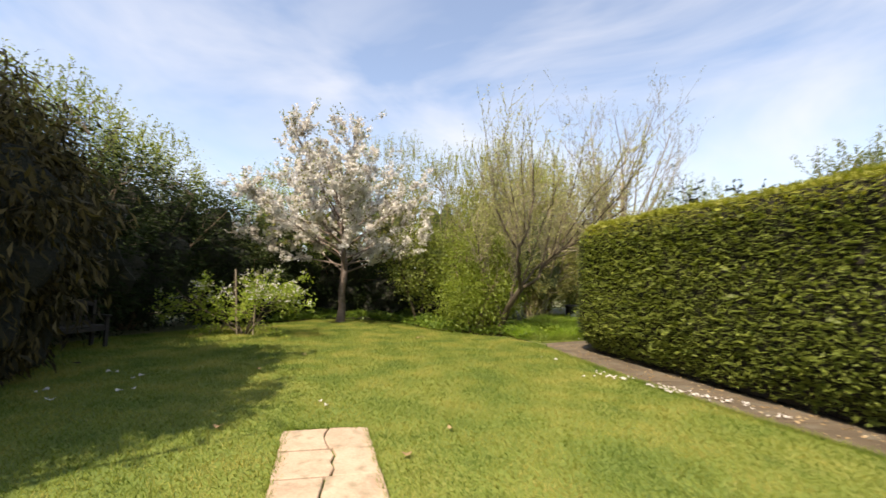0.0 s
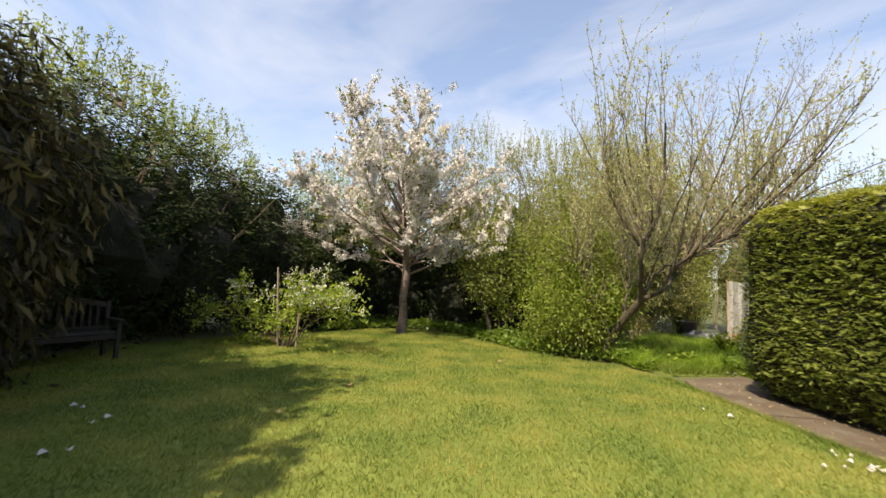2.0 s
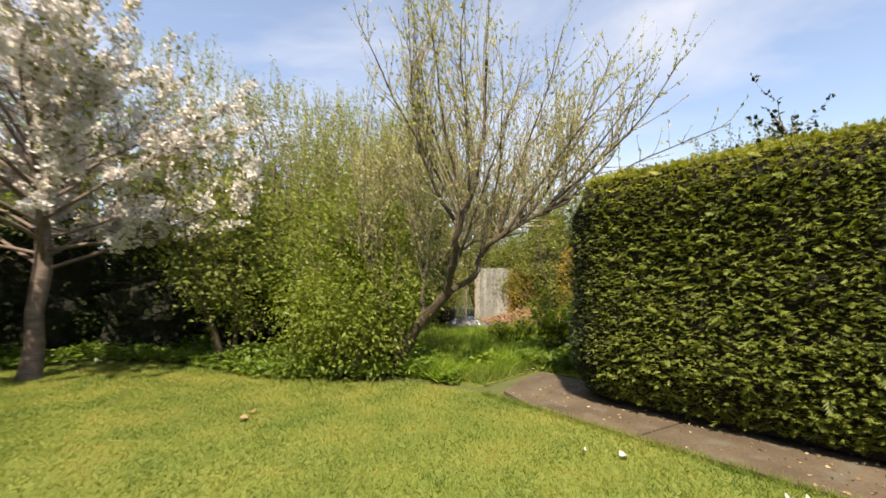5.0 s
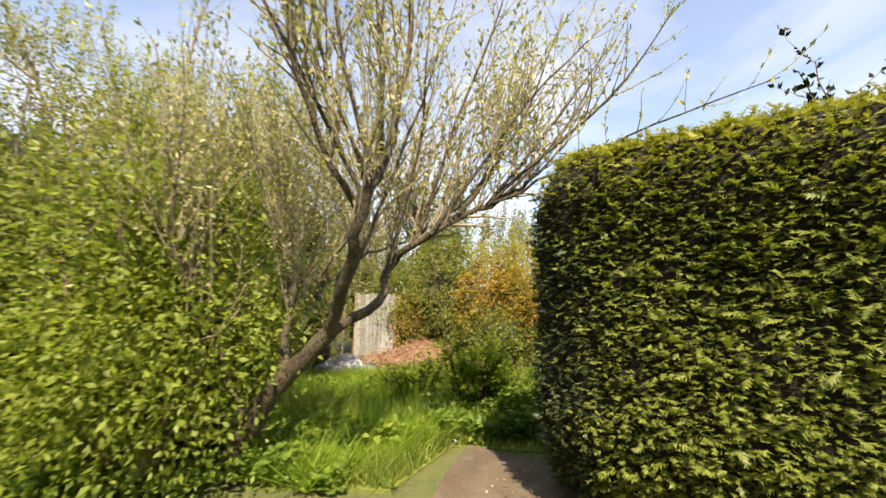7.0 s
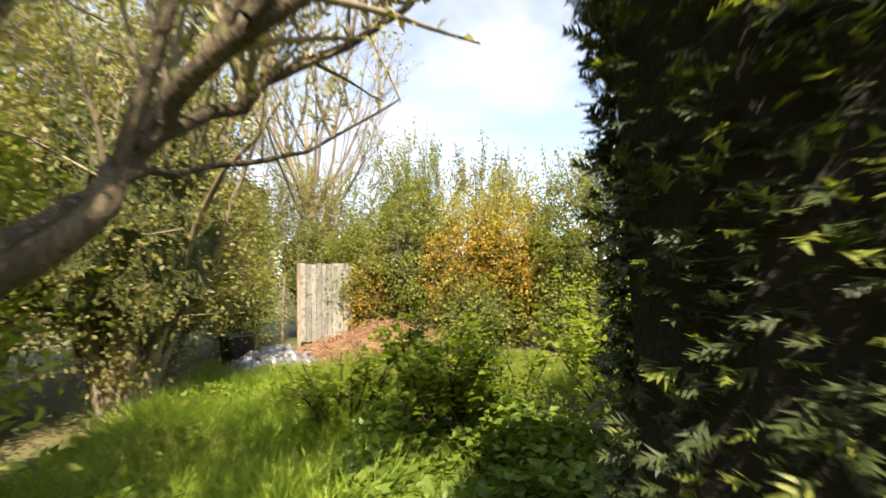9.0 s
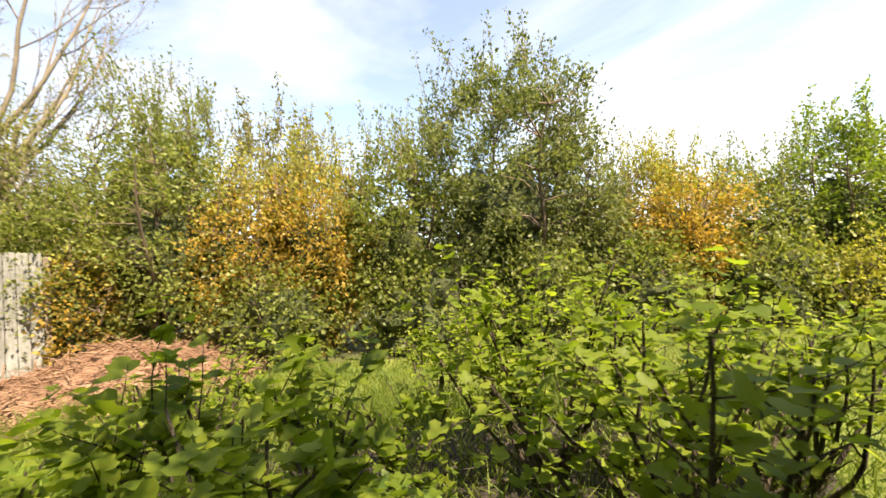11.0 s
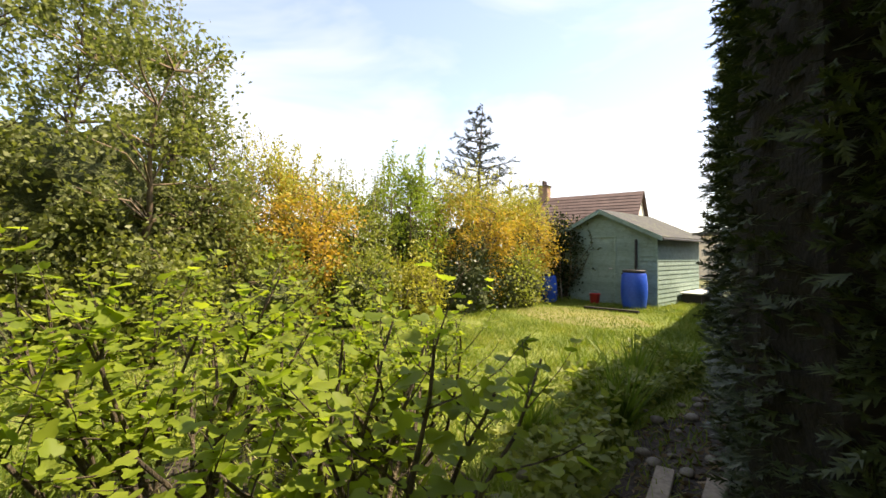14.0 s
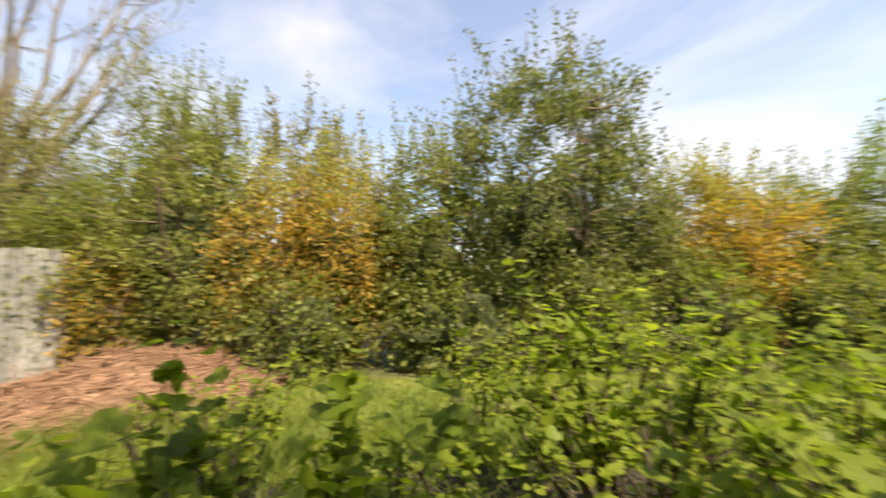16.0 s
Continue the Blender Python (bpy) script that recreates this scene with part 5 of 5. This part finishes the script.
def brash_heap():
    """Cut twigs and chippings dumped before the fence."""
    rng = np.random.default_rng(261)
    h = thing("brash_heap", "red-brown heap of cut twigs and chippings", "heap", (9.1, 15.0, 0))
    bm = bmesh.new()
    bmesh.ops.create_grid(bm, x_segments=44, y_segments=44, size=1.0)
    for v in bm.verts:
        r = math.hypot(v.co.x, v.co.y)
        z = 0.7 * max(0, 1 - r) ** 0.8 * (0.8 + 0.5 * noise.noise((v.co.x * 2.2, v.co.y * 2.2, 1))) + 0.05 * noise.noise((v.co.x * 9, v.co.y * 9, 2))
        v.co = (v.co.x * 2.55, v.co.y * 1.7, z - 0.04)
    part("brash_cover", bm, M["chips"], h, smooth=True)
    tw = []
    for _ in range(2200):
        r, a = rng.uniform(0, 0.95) ** 0.6, rng.uniform(0, 6.28)
        x, y = r * math.cos(a), r * math.sin(a)
        z = 0.7 * max(0, 1 - r) ** 0.8 * (0.8 + 0.5 * noise.noise((x * 2.2, y * 2.2, 1))) + 0.02
        d = unit(np.array([rng.normal(), rng.normal(), rng.normal() * 0.25]))
        ln = rng.uniform(0.1, 0.7)
        tw.append(stroke(rng, np.array([x * 2.55, y * 1.7, z]) - d * ln / 2, d, ln, rng.uniform(0.004, 0.013), 0.003, 3, 0.12))
    put("twig_mass", tubes("twig_mass", tw, M["chips"], 4), h)
    s = thing("plastic_sheet", "crumpled grey-white plastic sheeting on the grass", "sheeting", (6.6, 15.3, 0), rz=20)
    bm = bmesh.new()
    bmesh.ops.create_grid(bm, x_segments=46, y_segments=34, size=1.0)
    for v in bm.verts:
        r = math.hypot(v.co.x, v.co.y)
        z = 0.42 * max(0, 1.02 - r) ** 0.6 + 0.16 * noise.noise((v.co.x * 3.2, v.co.y * 3.2, 5)) + 0.08 * noise.noise((v.co.x * 9, v.co.y * 9, 6))
        v.co = (v.co.x * 0.85, v.co.y * 0.75, max(0.0, z))
    part("folds", bm, M["sheet"], s)
    b = thing("black_tub", "dark plastic tub under the shrubs", "tub", (6.4, 16.2, 0))
    part("tub_wall", lathe([(0.2, 0), (0.27, 0.03), (0.31, 0.55), (0.33, 0.57), (0.33, 0.6), (0.29, 0.6), (0.26, 0.1)], 20), M["black"], b, smooth=True)


def drum(name, label, x, y, scale=1.0, lean=0.0):
    d = thing(name, label, "barrel", (x, y, 0))
    d.matrix_world = pose(x, y, 0, lean, 0, 0) @ Matrix.Scale(scale, 4)
    part("drum_body", lathe([(0.24, 0.0), (0.265, 0.02), (0.28, 0.12), (0.305, 0.35), (0.312, 0.5), (0.305, 0.65), (0.282, 0.85), (0.25, 0.92), (0.24, 0.93)], 32), M["blue"], d, smooth=True)
    part("lid_ring", lathe([(0.255, 0.915), (0.268, 0.925), (0.268, 0.965), (0.255, 0.975)], 32), M["black"], d, "black lid ring")
    part("lid", lathe([(0.24, 0.955), (0.24, 0.985), (0.15, 0.99), (0.14, 0.98)], 28), M["black"], d, "black lid")
    for a in (0.6, 3.7):
        part("handle", boxed((0.24 * math.cos(a) - 0.03, 0.24 * math.sin(a) - 0.03, 0.86), (0.24 * math.cos(a) + 0.05, 0.24 * math.sin(a) + 0.03, 0.9), 0.008), M["black"], d)


SHED = dict(x0=9.05, x1=12.1, y0=-1.65, y1=-5.0, eave=1.95, apex=2.68)


def shed():
    """A green lapboard shed with a felt roof; the gable faces north."""
    q = SHED
    s = thing("shed", "faded green lapboard garden shed with felt roof", "shed", (q["x0"], q["y0"], 0))
    w, ln, ev, ap = q["x1"] - q["x0"], q["y0"] - q["y1"], q["eave"], q["apex"]

    def roof_z(x):
        return ev + (ap - ev) * (1 - abs(x - w / 2) / (w / 2))

    rng = np.random.default_rng(271)
    part("carcass", boxed((0.03, -ln + 0.03, 0.02), (w - 0.03, -0.03, ev - 0.02)), M["core"], s)
    bh = 0.125
    k = 0
    while k * bh < ap:
        z0, z1 = k * bh, min((k + 1) * bh + 0.012, ap)
        k += 1
        # front boards, cut to the gable's slope
        half = w / 2 if z0 < ev else (w / 2) * (1 - (z0 - ev) / (ap - ev))
        half1 = w / 2 if z1 < ev else (w / 2) * max(0.0, 1 - (z1 - ev) / (ap - ev))
        for n, yy in ((1, 0.0), (-1, -ln)):
            bm = bmesh.new()
            a = [(w / 2 - half, z0, 0.022), (w / 2 + half, z0, 0.022), (w / 2 + half1, z1, 0.004), (w / 2 - half1, z1, 0.004)]
            fr = [bm.verts.new((x, yy + n * o, z)) for x, z, o in a]
            bk = [bm.verts.new((x, yy - n * 0.02, z)) for x, z, o in a]
            bm.faces.new(fr)
            bm.faces.new(bk[::-1])
            for i in range(4):
                j = (i + 1) % 4
                bm.faces.new((fr[i], bk[i], bk[j], fr[j]))
            bmesh.ops.recalc_face_normals(bm, faces=bm.faces)
            part("board", bm, M["shed"], s)
        if z0 < ev - 0.05:
            for n, xx in ((-1, 0.0), (1, w)):
                bm = bmesh.new()
                zt = min(z1, ev)
                a = [(-ln, z0, 0.022), (0, z0, 0.022), (0, zt, 0.004), (-ln, zt, 0.004)]
                fr = [bm.verts.new((xx + n * o, y, z)) for y, z, o in a]
                bk = [bm.verts.new((xx - n * 0.02, y, z)) for y, z, o in a]
                bm.faces.new(fr)
                bm.faces.new(bk[::-1])
                for i in range(4):
                    j = (i + 1) % 4
                    bm.faces.new((fr[i], bk[i], bk[j], fr[j]))
                bmesh.ops.recalc_face_normals(bm, faces=bm.faces)
                part("board", bm, M["shed"], s)
    # corner posts, door trim, downpipe
    for x in (-0.03, w - 0.03):
        part("corner_post", boxed((x, -0.03, 0), (x + 0.06, 0.035, ev), 0.006), M["shed"], s)
    door = new("door", None)
    door.parent = s
    for lo, hi in (((1.1, 0.024, 0.05), (1.16, 0.04, 1.98)), ((1.84, 0.024, 0.05), (1.9, 0.04, 1.98)), ((1.1, 0.024, 1.92), (1.9, 0.045, 1.98))):
        part("door_trim", boxed(lo, hi, 0.004), M["shed"], door)
    part("door_latch", boxed((1.2, 0.026, 1.0), (1.32, 0.05, 1.04), 0.004), M["steel"], door, "steel latch")
    part("downpipe", boxed((0.5, 0.025, 0.2), (0.56, 0.085, ev - 0.1), 0.012), M["black"], s, "black downpipe")
    for n in (-1, 1):
        bm = bmesh.new()
        pts = []
        ox = w / 2 + n * (w / 2 + 0.22)
        zo = roof_z(0) - (ap - ev) * 0.22 / (w / 2)
        prof = [(w / 2, ap + 0.03), (ox, zo + 0.03), (ox, zo + 0.065), (w / 2, ap + 0.07)]
        rings = [[bm.verts.new((x, y, z)) for x, z in prof] for y in (0.22, -ln - 0.2)]
        bm.faces.new(rings[0])
        bm.faces.new(rings[1][::-1])
        for i in range(4):
            j = (i + 1) % 4
            bm.faces.new((rings[0][i], rings[1][i], rings[1][j], rings[0][j]))
        bmesh.ops.recalc_face_normals(bm, faces=bm.faces)
        part("roof_slope", bm, M["felt"], s, "grey felt roof slope")
        bm = bmesh.new()
        fr = [bm.verts.new((x, 0.235, z)) for x, z in ((w / 2, ap + 0.06), (ox, zo + 0.06), (ox, zo - 0.06), (w / 2, ap - 0.06))]
        bk = [bm.verts.new((v.co.x, 0.212, v.co.z)) for v in fr]
        bm.faces.new(fr)
        bm.faces.new(bk[::-1])
        for i in range(4):
            j = (i + 1) % 4
            bm.faces.new((fr[i], bk[i], bk[j], fr[j]))
        bmesh.ops.recalc_face_normals(bm, faces=bm.faces)
        part("bargeboard", bm, M["shed"], s)
        part("gutter", boxed((ox - 0.04, -ln - 0.2, zo - 0.03), (ox + 0.05, 0.2, zo + 0.025), 0.012), M["black"], s, "black gutter")
    drum("water_drum", "tall blue plastic drum with black lid", 9.35, -0.95, 1.05)
    drum("water_drum", "small blue plastic drum in the shrub shade", 11.75, -0.65, 0.88, -6)
    b = thing("bucket", "red plastic bucket by the shed wall", "bucket", (10.6, -1.25, 0))
    part("bucket_wall", lathe([(0.11, 0), (0.12, 0.01), (0.15, 0.28), (0.16, 0.29), (0.16, 0.3), (0.145, 0.3), (0.11, 0.03)], 20), M["red"], b, smooth=True)
    put("bucket_handle", tubes("bucket_handle", [(np.array([(0.15 * math.cos(a), 0.02, 0.29 + 0.1 * math.sin(a)) for a in np.linspace(0, math.pi, 9)]), np.full(9, 0.005))], M["steel"], 5), b)
    e = thing("edging_plank", "old plank edging before the shed", "plank", (9.7, -0.1, 0), rz=6)
    part("plank", boxed((-0.8, -0.05, -0.02), (0.55, 0.05, 0.07), 0.006), M["bench"], e)
    for x, y, lean in ((11.6, -1.35, 0.3), (11.9, -1.3, 0.15)):
        t = thing("garden_tool", "long wooden tool handle leaning on the shed", "tool", (x, y, 0), "tools by the shed")
        put("handle_pole", tubes("handle_pole", [(np.array([(0, 0.2, 0), (lean * 0.5, 0.1, 0.75), (lean, -0.15, 1.5)]), np.array([0.018, 0.017, 0.016]))], M["stake"], 6), t)
    bush("ivy_climber", "dark ivy climbing the shed corner", "climber", (11.75, -1.45), (0.55, 0.35), 0.3, 2.5, (0.07, 0.055), L["dark"], 279, 3500, 140, 0, stems=4)
    low = thing("cold_frame", "low pale-topped timber frame beside the shed", "frame", (8.7, -4.1, 0))
    part("frame_side", boxed((-0.25, -0.9, 0), (0.25, 0.9, 0.3), 0.01), M["bench"], low)
    part("frame_top", boxed((-0.3, -0.95, 0.303), (0.3, 0.95, 0.34), 0.008), M["white"], low, "pale top")


def planks():
    for x, y, rz in ((5.68, 7.08, 14), (5.42, 6.95, 10)):
        p = thing("ground_plank", "pale weathered plank lying on dark soil", "plank", (x, y, 0), "planks behind the hedge", rz)
        part("plank", boxed((-0.055, 0.0, 0.0), (0.055, 1.1, 0.045), 0.006), M["stake"], p)


def soil_clutter():
    """Strappy weeds, pebbles and dead leaves on the bare strip behind the hedge."""
    rng = np.random.default_rng(331)
    for x, y, h in ((6.25, 6.5, 0.5), (6.5, 5.6, 0.55), (6.35, 4.7, 0.5), (6.6, 7.3, 0.4), (6.75, 6.2, 0.42)):
        w = thing("weed_clump", "dark strappy-leaved weed on bare soil", "weed", (x, y, 0), "weeds behind the hedge")
        P = np.concatenate([rng.normal(size=(90, 2)) * 0.06, np.zeros((90, 1))], 1)
        put("leaf_mass", blades("leaf_mass", rng, P, h, 0.03, 0.3, L["nettle"]), w, kind="stuff")
    for _ in range(38):
        x, y, r = rng.uniform(5.2, 6.3), rng.uniform(5.2, 8.2), rng.uniform(0.02, 0.06)
        bm = bmesh.new()
        bmesh.ops.create_icosphere(bm, subdivisions=2, radius=r)
        for v in bm.verts:
            v.co *= 1 + 0.3 * noise.noise(v.co / r + Vector((x, y, 0)))
            v.co.z = v.co.z * 0.6 + r * 0.3
        ob = part("pebble", bm, M["stone"], label="small grey-brown stone on the soil", smooth=True)
        ob.matrix_world = pose(x, y, 0.006, 0, 0, rng.uniform(0, 360))
        tagged(ob, category="stone", group="stones behind the hedge")
    P = strew(rng, 2600, SOIL)
    P[:, 2] = 0.012
    A = unit(rng.normal(size=P.shape) * np.array([1, 1, 0.25]))
    tagged(put("soil_litter", leaves_mesh("soil_litter", rng, P, A, 0.06, 0.025, L["dead"])), "dead brown leaves and twigs on soil", "litter", kind="stuff")


def white_post():
    p = thing("marker_post", "thin white post in the rough lawn", "post", (11.9, 4.7, 0))
    part("post_pole", boxed((-0.025, -0.025, -0.1), (0.025, 0.025, 0.95), 0.006), M["white"], p)


def house():
    """The neighbour's tiled house, its cream gable turned to the south-west."""
    h = thing("house", "neighbouring house with brown tiled roof and cream gable", "house", (16.2, -17.7, 0), rz=13)
    ln, half, ev, ap = 7.4, 3.6, 2.4, 5.6
    bm = bmesh.new()
    prof = [(-half, 0), (half, 0), (half, ev), (0, ap - 0.1), (-half, ev)]
    a = [bm.verts.new((0, x, z)) for x, z in prof]
    b = [bm.verts.new((ln, x, z)) for x, z in prof]
    bm.faces.new(a)
    bm.faces.new(b[::-1])
    for i in range(5):
        j = (i + 1) % 5
        bm.faces.new((a[i], b[i], b[j], a[j]))
    bmesh.ops.recalc_face_normals(bm, faces=bm.faces)
    part("wall", bm, M["render"], h, "cream rendered wall")
    for n in (-1, 1):
        roof = new("roof", None)
        roof.parent = h
        rows = 15
        slope = math.hypot(half + 0.3, (ap - ev) * (half + 0.3) / half)
        ang = math.atan2(ap - ev, half)
        for i in range(rows):
            u0, u1 = i / rows, (i + 1) / rows + 0.02
            bm = bmesh.new()
            q = []
            for u, lift in ((u0, 0.02), (u1, 0.055)):
                y = n * (half + 0.3) * u
                z = ap - (ap - ev) / half * (half + 0.3) * u
                q.append((y + n * math.sin(ang) * lift, z + math.cos(ang) * lift))
            vs = [bm.verts.new((x, y, z)) for x in (-0.25, ln + 0.25) for y, z in q + [(q[1][0], q[1][1] - 0.04), (q[0][0], q[0][1] - 0.04)]]
            bm.faces.new(vs[:4])
            bm.faces.new(vs[4:][::-1])
            for k in range(4):
                m = (k + 1) % 4
                bm.faces.new((vs[k], vs[4 + k], vs[4 + m], vs[m]))
            bmesh.ops.recalc_face_normals(bm, faces=bm.faces)
            part("tile_course", bm, M["tile"], roof)
        part("bargeboard", boxed((-0.3, n * 0.02 if n > 0 else -0.02 - 0.01, ap - 0.12), (-0.26, n * 0.05, ap + 0.05)), M["white"], h)
    ch = part("chimney", boxed((6.2, -0.35, ap - 0.5), (6.9, 0.35, ap + 0.85), 0.01), M["brick"], h, "brick chimney stack")
    part("chimney_cap", boxed((6.13, -0.42, ap + 0.853), (6.97, 0.42, ap + 0.94), 0.01), M["concrete"], ch)
    for y in (-0.2, 0.2):
        bm = lathe([(0.11, 0), (0.1, 0.3), (0.12, 0.33), (0.12, 0.36)], 12)
        bmesh.ops.translate(bm, vec=(6.55, y, ap + 0.94), verts=bm.verts)
        part("chimney_pot", bm, M["tile"], ch)
    g = thing("garage", "flat-roofed grey garage in the distance", "garage", (13.0, -22.0, 0), rz=-20)
    part("wall", boxed((-3, -2.5, 0), (3, 2.5, 2.6)), M["render"], g)
    part("roof", boxed((-3.2, -2.7, 2.603), (3.2, 2.7, 2.85), 0.01), M["felt"], g)


def shed_climber():
    """Old bare stems trained up the gable of the shed."""
    rng = np.random.default_rng(311)
    t = thing("climber", "dark woody climber on the shed gable", "climber", (11.95, -1.56, 0))
    lines, out = [], []
    for d, ln in (((-0.12, 0, 1), 2.1), ((-0.42, 0, 1), 2.3), ((-0.75, 0, 1), 1.9), ((0.02, 0, 1), 1.9)):
        s = stroke(rng, (0, 0.03, -0.05), d, ln, 0.022, 0.007, 9, 0.06)
        s = (s[0] * np.array([1, 0.15, 1]) + np.array([0, 0.03, 0]), s[1])
        lines.append(s)
        ramify(rng, s, 0, (6,), 0.3, 45, out, 0.12, 0.03, 0.3)
    for s in lines:
        put("stem", tubes("stem", [s], M["bark"], 5), t)
    tw = [(p * np.array([1, 0.2, 1]) + np.array([0, 0.03, 0]), r) for _, p, r in out]
    put("twig_mass", tubes("twig_mass", tw, M["bark"], 3), t)
    P, D = along(rng, tw, 16)
    put("leaf_mass", leaves_mesh("leaf_mass", rng, P, unit(D + rng.normal(size=P.shape) * np.array([1, 0.4, 1])), 0.06, 0.045, L["old"]), t, kind="stuff")


def rose_shoots():
    rng = np.random.default_rng(281)
    for i, (x, y, h) in enumerate([(5.2, 6.6, 1.0), (5.15, 5.6, 0.7), (5.0, 7.2, 0.45)]):
        t = thing("rose_shoot", "leafy rose shoot growing out of the hedge", "shrub", (x, y, 2.5), "shoots over the hedge")
        lines, out = [], []
        for _ in range(2):
            s = stroke(rng, (0, 0, -0.2), (rng.normal() * 0.25, -0.25 + rng.normal() * 0.25, 1), h + 0.2, 0.012, 0.004, 7, 0.1)
            lines.append(s)
            ramify(rng, s, 0, (4,), 0.4, 55, out, 0.12, 0.03, 0.5)
        tw = [(p, r) for _, p, r in out]
        put("canes", tubes("canes", lines + tw, M["twig"], 5), t)
        P, D = along(rng, tw + [(p[4:], r[4:]) for p, r in lines], 34)
        put("leaf_mass", leaves_mesh("leaf_mass", rng, P, unit(D + rng.normal(size=P.shape)), 0.06, 0.04, L["dark"]), t, kind="stuff")


def litter():
    """Fallen petals and leaves on lawn and path."""
    rng = np.random.default_rng(291)

    def leaf(name, label, x, y, size, mat, rz, group):
        bm = bmesh.new()
        ring = [bm.verts.new((size * 0.5 * math.cos(a) * (1 + 0.15 * math.cos(2 * a)), size * 0.36 * math.sin(a), 0.012 + 0.012 * math.cos(2 * a))) for a in np.linspace(0, 2 * math.pi, 12, endpoint=False)]
        mid = bm.verts.new((0, 0, 0.004))
        for i in range(12):
            bm.faces.new((mid, ring[i], ring[(i + 1) % 12]))
        ob = part(name, bm, mat, label=label)
        ob.matrix_world = pose(x, y, 0.035, 0, 0, rz)
        tagged(ob, category="leaf", group=group)

    for x, y, s in [(2.73, 7.15, 0.16), (3.27, 5.67, 0.1), (3.2, 5.8, 0.09), (3.05, 5.95, 0.07), (3.85, 4.85, 0.12), (3.75, 4.95, 0.13), (3.95, 4.7, 0.1), (3.6, 5.1, 0.09), (3.5, 5.2, 0.07), (4.05, 4.5, 0.07), (4.15, 4.35, 0.06),
                    (-3.7, 5.49, 0.15), (-4.3, 4.7, 0.13), (-3.45, 4.7, 0.1), (-4.3, 5.7, 0.09), (-3.9, 4.3, 0.08), (4.25, 3.9, 0.05), (4.3, 10.08, 0.06), (-0.85, 4.2, 0.05)]:
        leaf("fallen_petal", "white fallen petal on the grass", x, y, min(s, 0.09), L["petal"], rng.uniform(0, 360), "fallen petals")
        for _ in range(5 if x > 3 and y < 6 else 1):
            leaf("fallen_petal", "white fallen petal on the grass", x + rng.normal() * 0.1, y + rng.normal() * 0.12, rng.uniform(0.035, 0.06), L["petal"], rng.uniform(0, 360), "fallen petals")
    for x, y, s in [(-1.98, 7.3, 0.1), (0.1, 9.75, 0.12), (0.2, 9.95, 0.09), (-1.7, 3.5, 0.08), (0.5, 3.5, 0.07), (-2.3, 6.0, 0.08), (0.1, 2.9, 0.08)]:
        leaf("fallen_leaf", "dry brown fallen leaf on the lawn", x, y, s, L["straw"], rng.uniform(0, 360), "fallen leaves")

    # crumbs of dry leaf and soil swept to the sides of the path
    n = 1500
    y = rng.uniform(0.5, 9.2, n)
    u = np.where(rng.uniform(size=n) < 0.75, rng.beta(0.5, 2.2, n), rng.uniform(size=n))
    x = np.array([lerp_line(CONCRETE_RIGHT, b) * (1 - a) + lerp_line(CONCRETE_LEFT, b) * a for a, b in zip(u, y)])
    P = np.stack([x, y, np.full(n, 0.026)], 1)
    A = unit(rng.normal(size=P.shape) * np.array([1, 1, 0.15]))
    tagged(put("leaf_litter", leaves_mesh("leaf_litter", rng, P, A, 0.035, 0.02, L["straw"])), "dry leaf crumbs strewn on the path", "litter", kind="stuff")


ground_sheet()
flat_poly("lawn", LAWN, 0.0, M["lawn"], "mown garden lawn")
flat_poly("rough_lawn", ROUGH, -0.004, M["lawn"], "rough grass plot behind the hedge")
flat_poly("bare_soil", SOIL, 0.004, M["earth"], "dark bare soil behind the hedge")
# dark sheet laid where shade falls under the currants
flat_poly("currant_shade", CURRANT_SHADE, 0.0, M["earth"], "dark ground sheet for the shade under the currant bushes")
flat_poly("worn_patch", WORN, 0.003, M["worn"], "worn straw-coloured patch before the shed")
concrete_path()
stepping_path()
hedge()
left_planting()
back_planting()
cherry()
budding_tree()
pale_tree()
east_row()
currants()
spruce(21.7, -7.95, 10.4, 301)
shed()
house()
fence_panel()
brash_heap()
bench()
staked_tree()
planks()
soil_clutter()
white_post()
rose_shoots()
shed_climber()
ground_cover()
litter()
grasses()
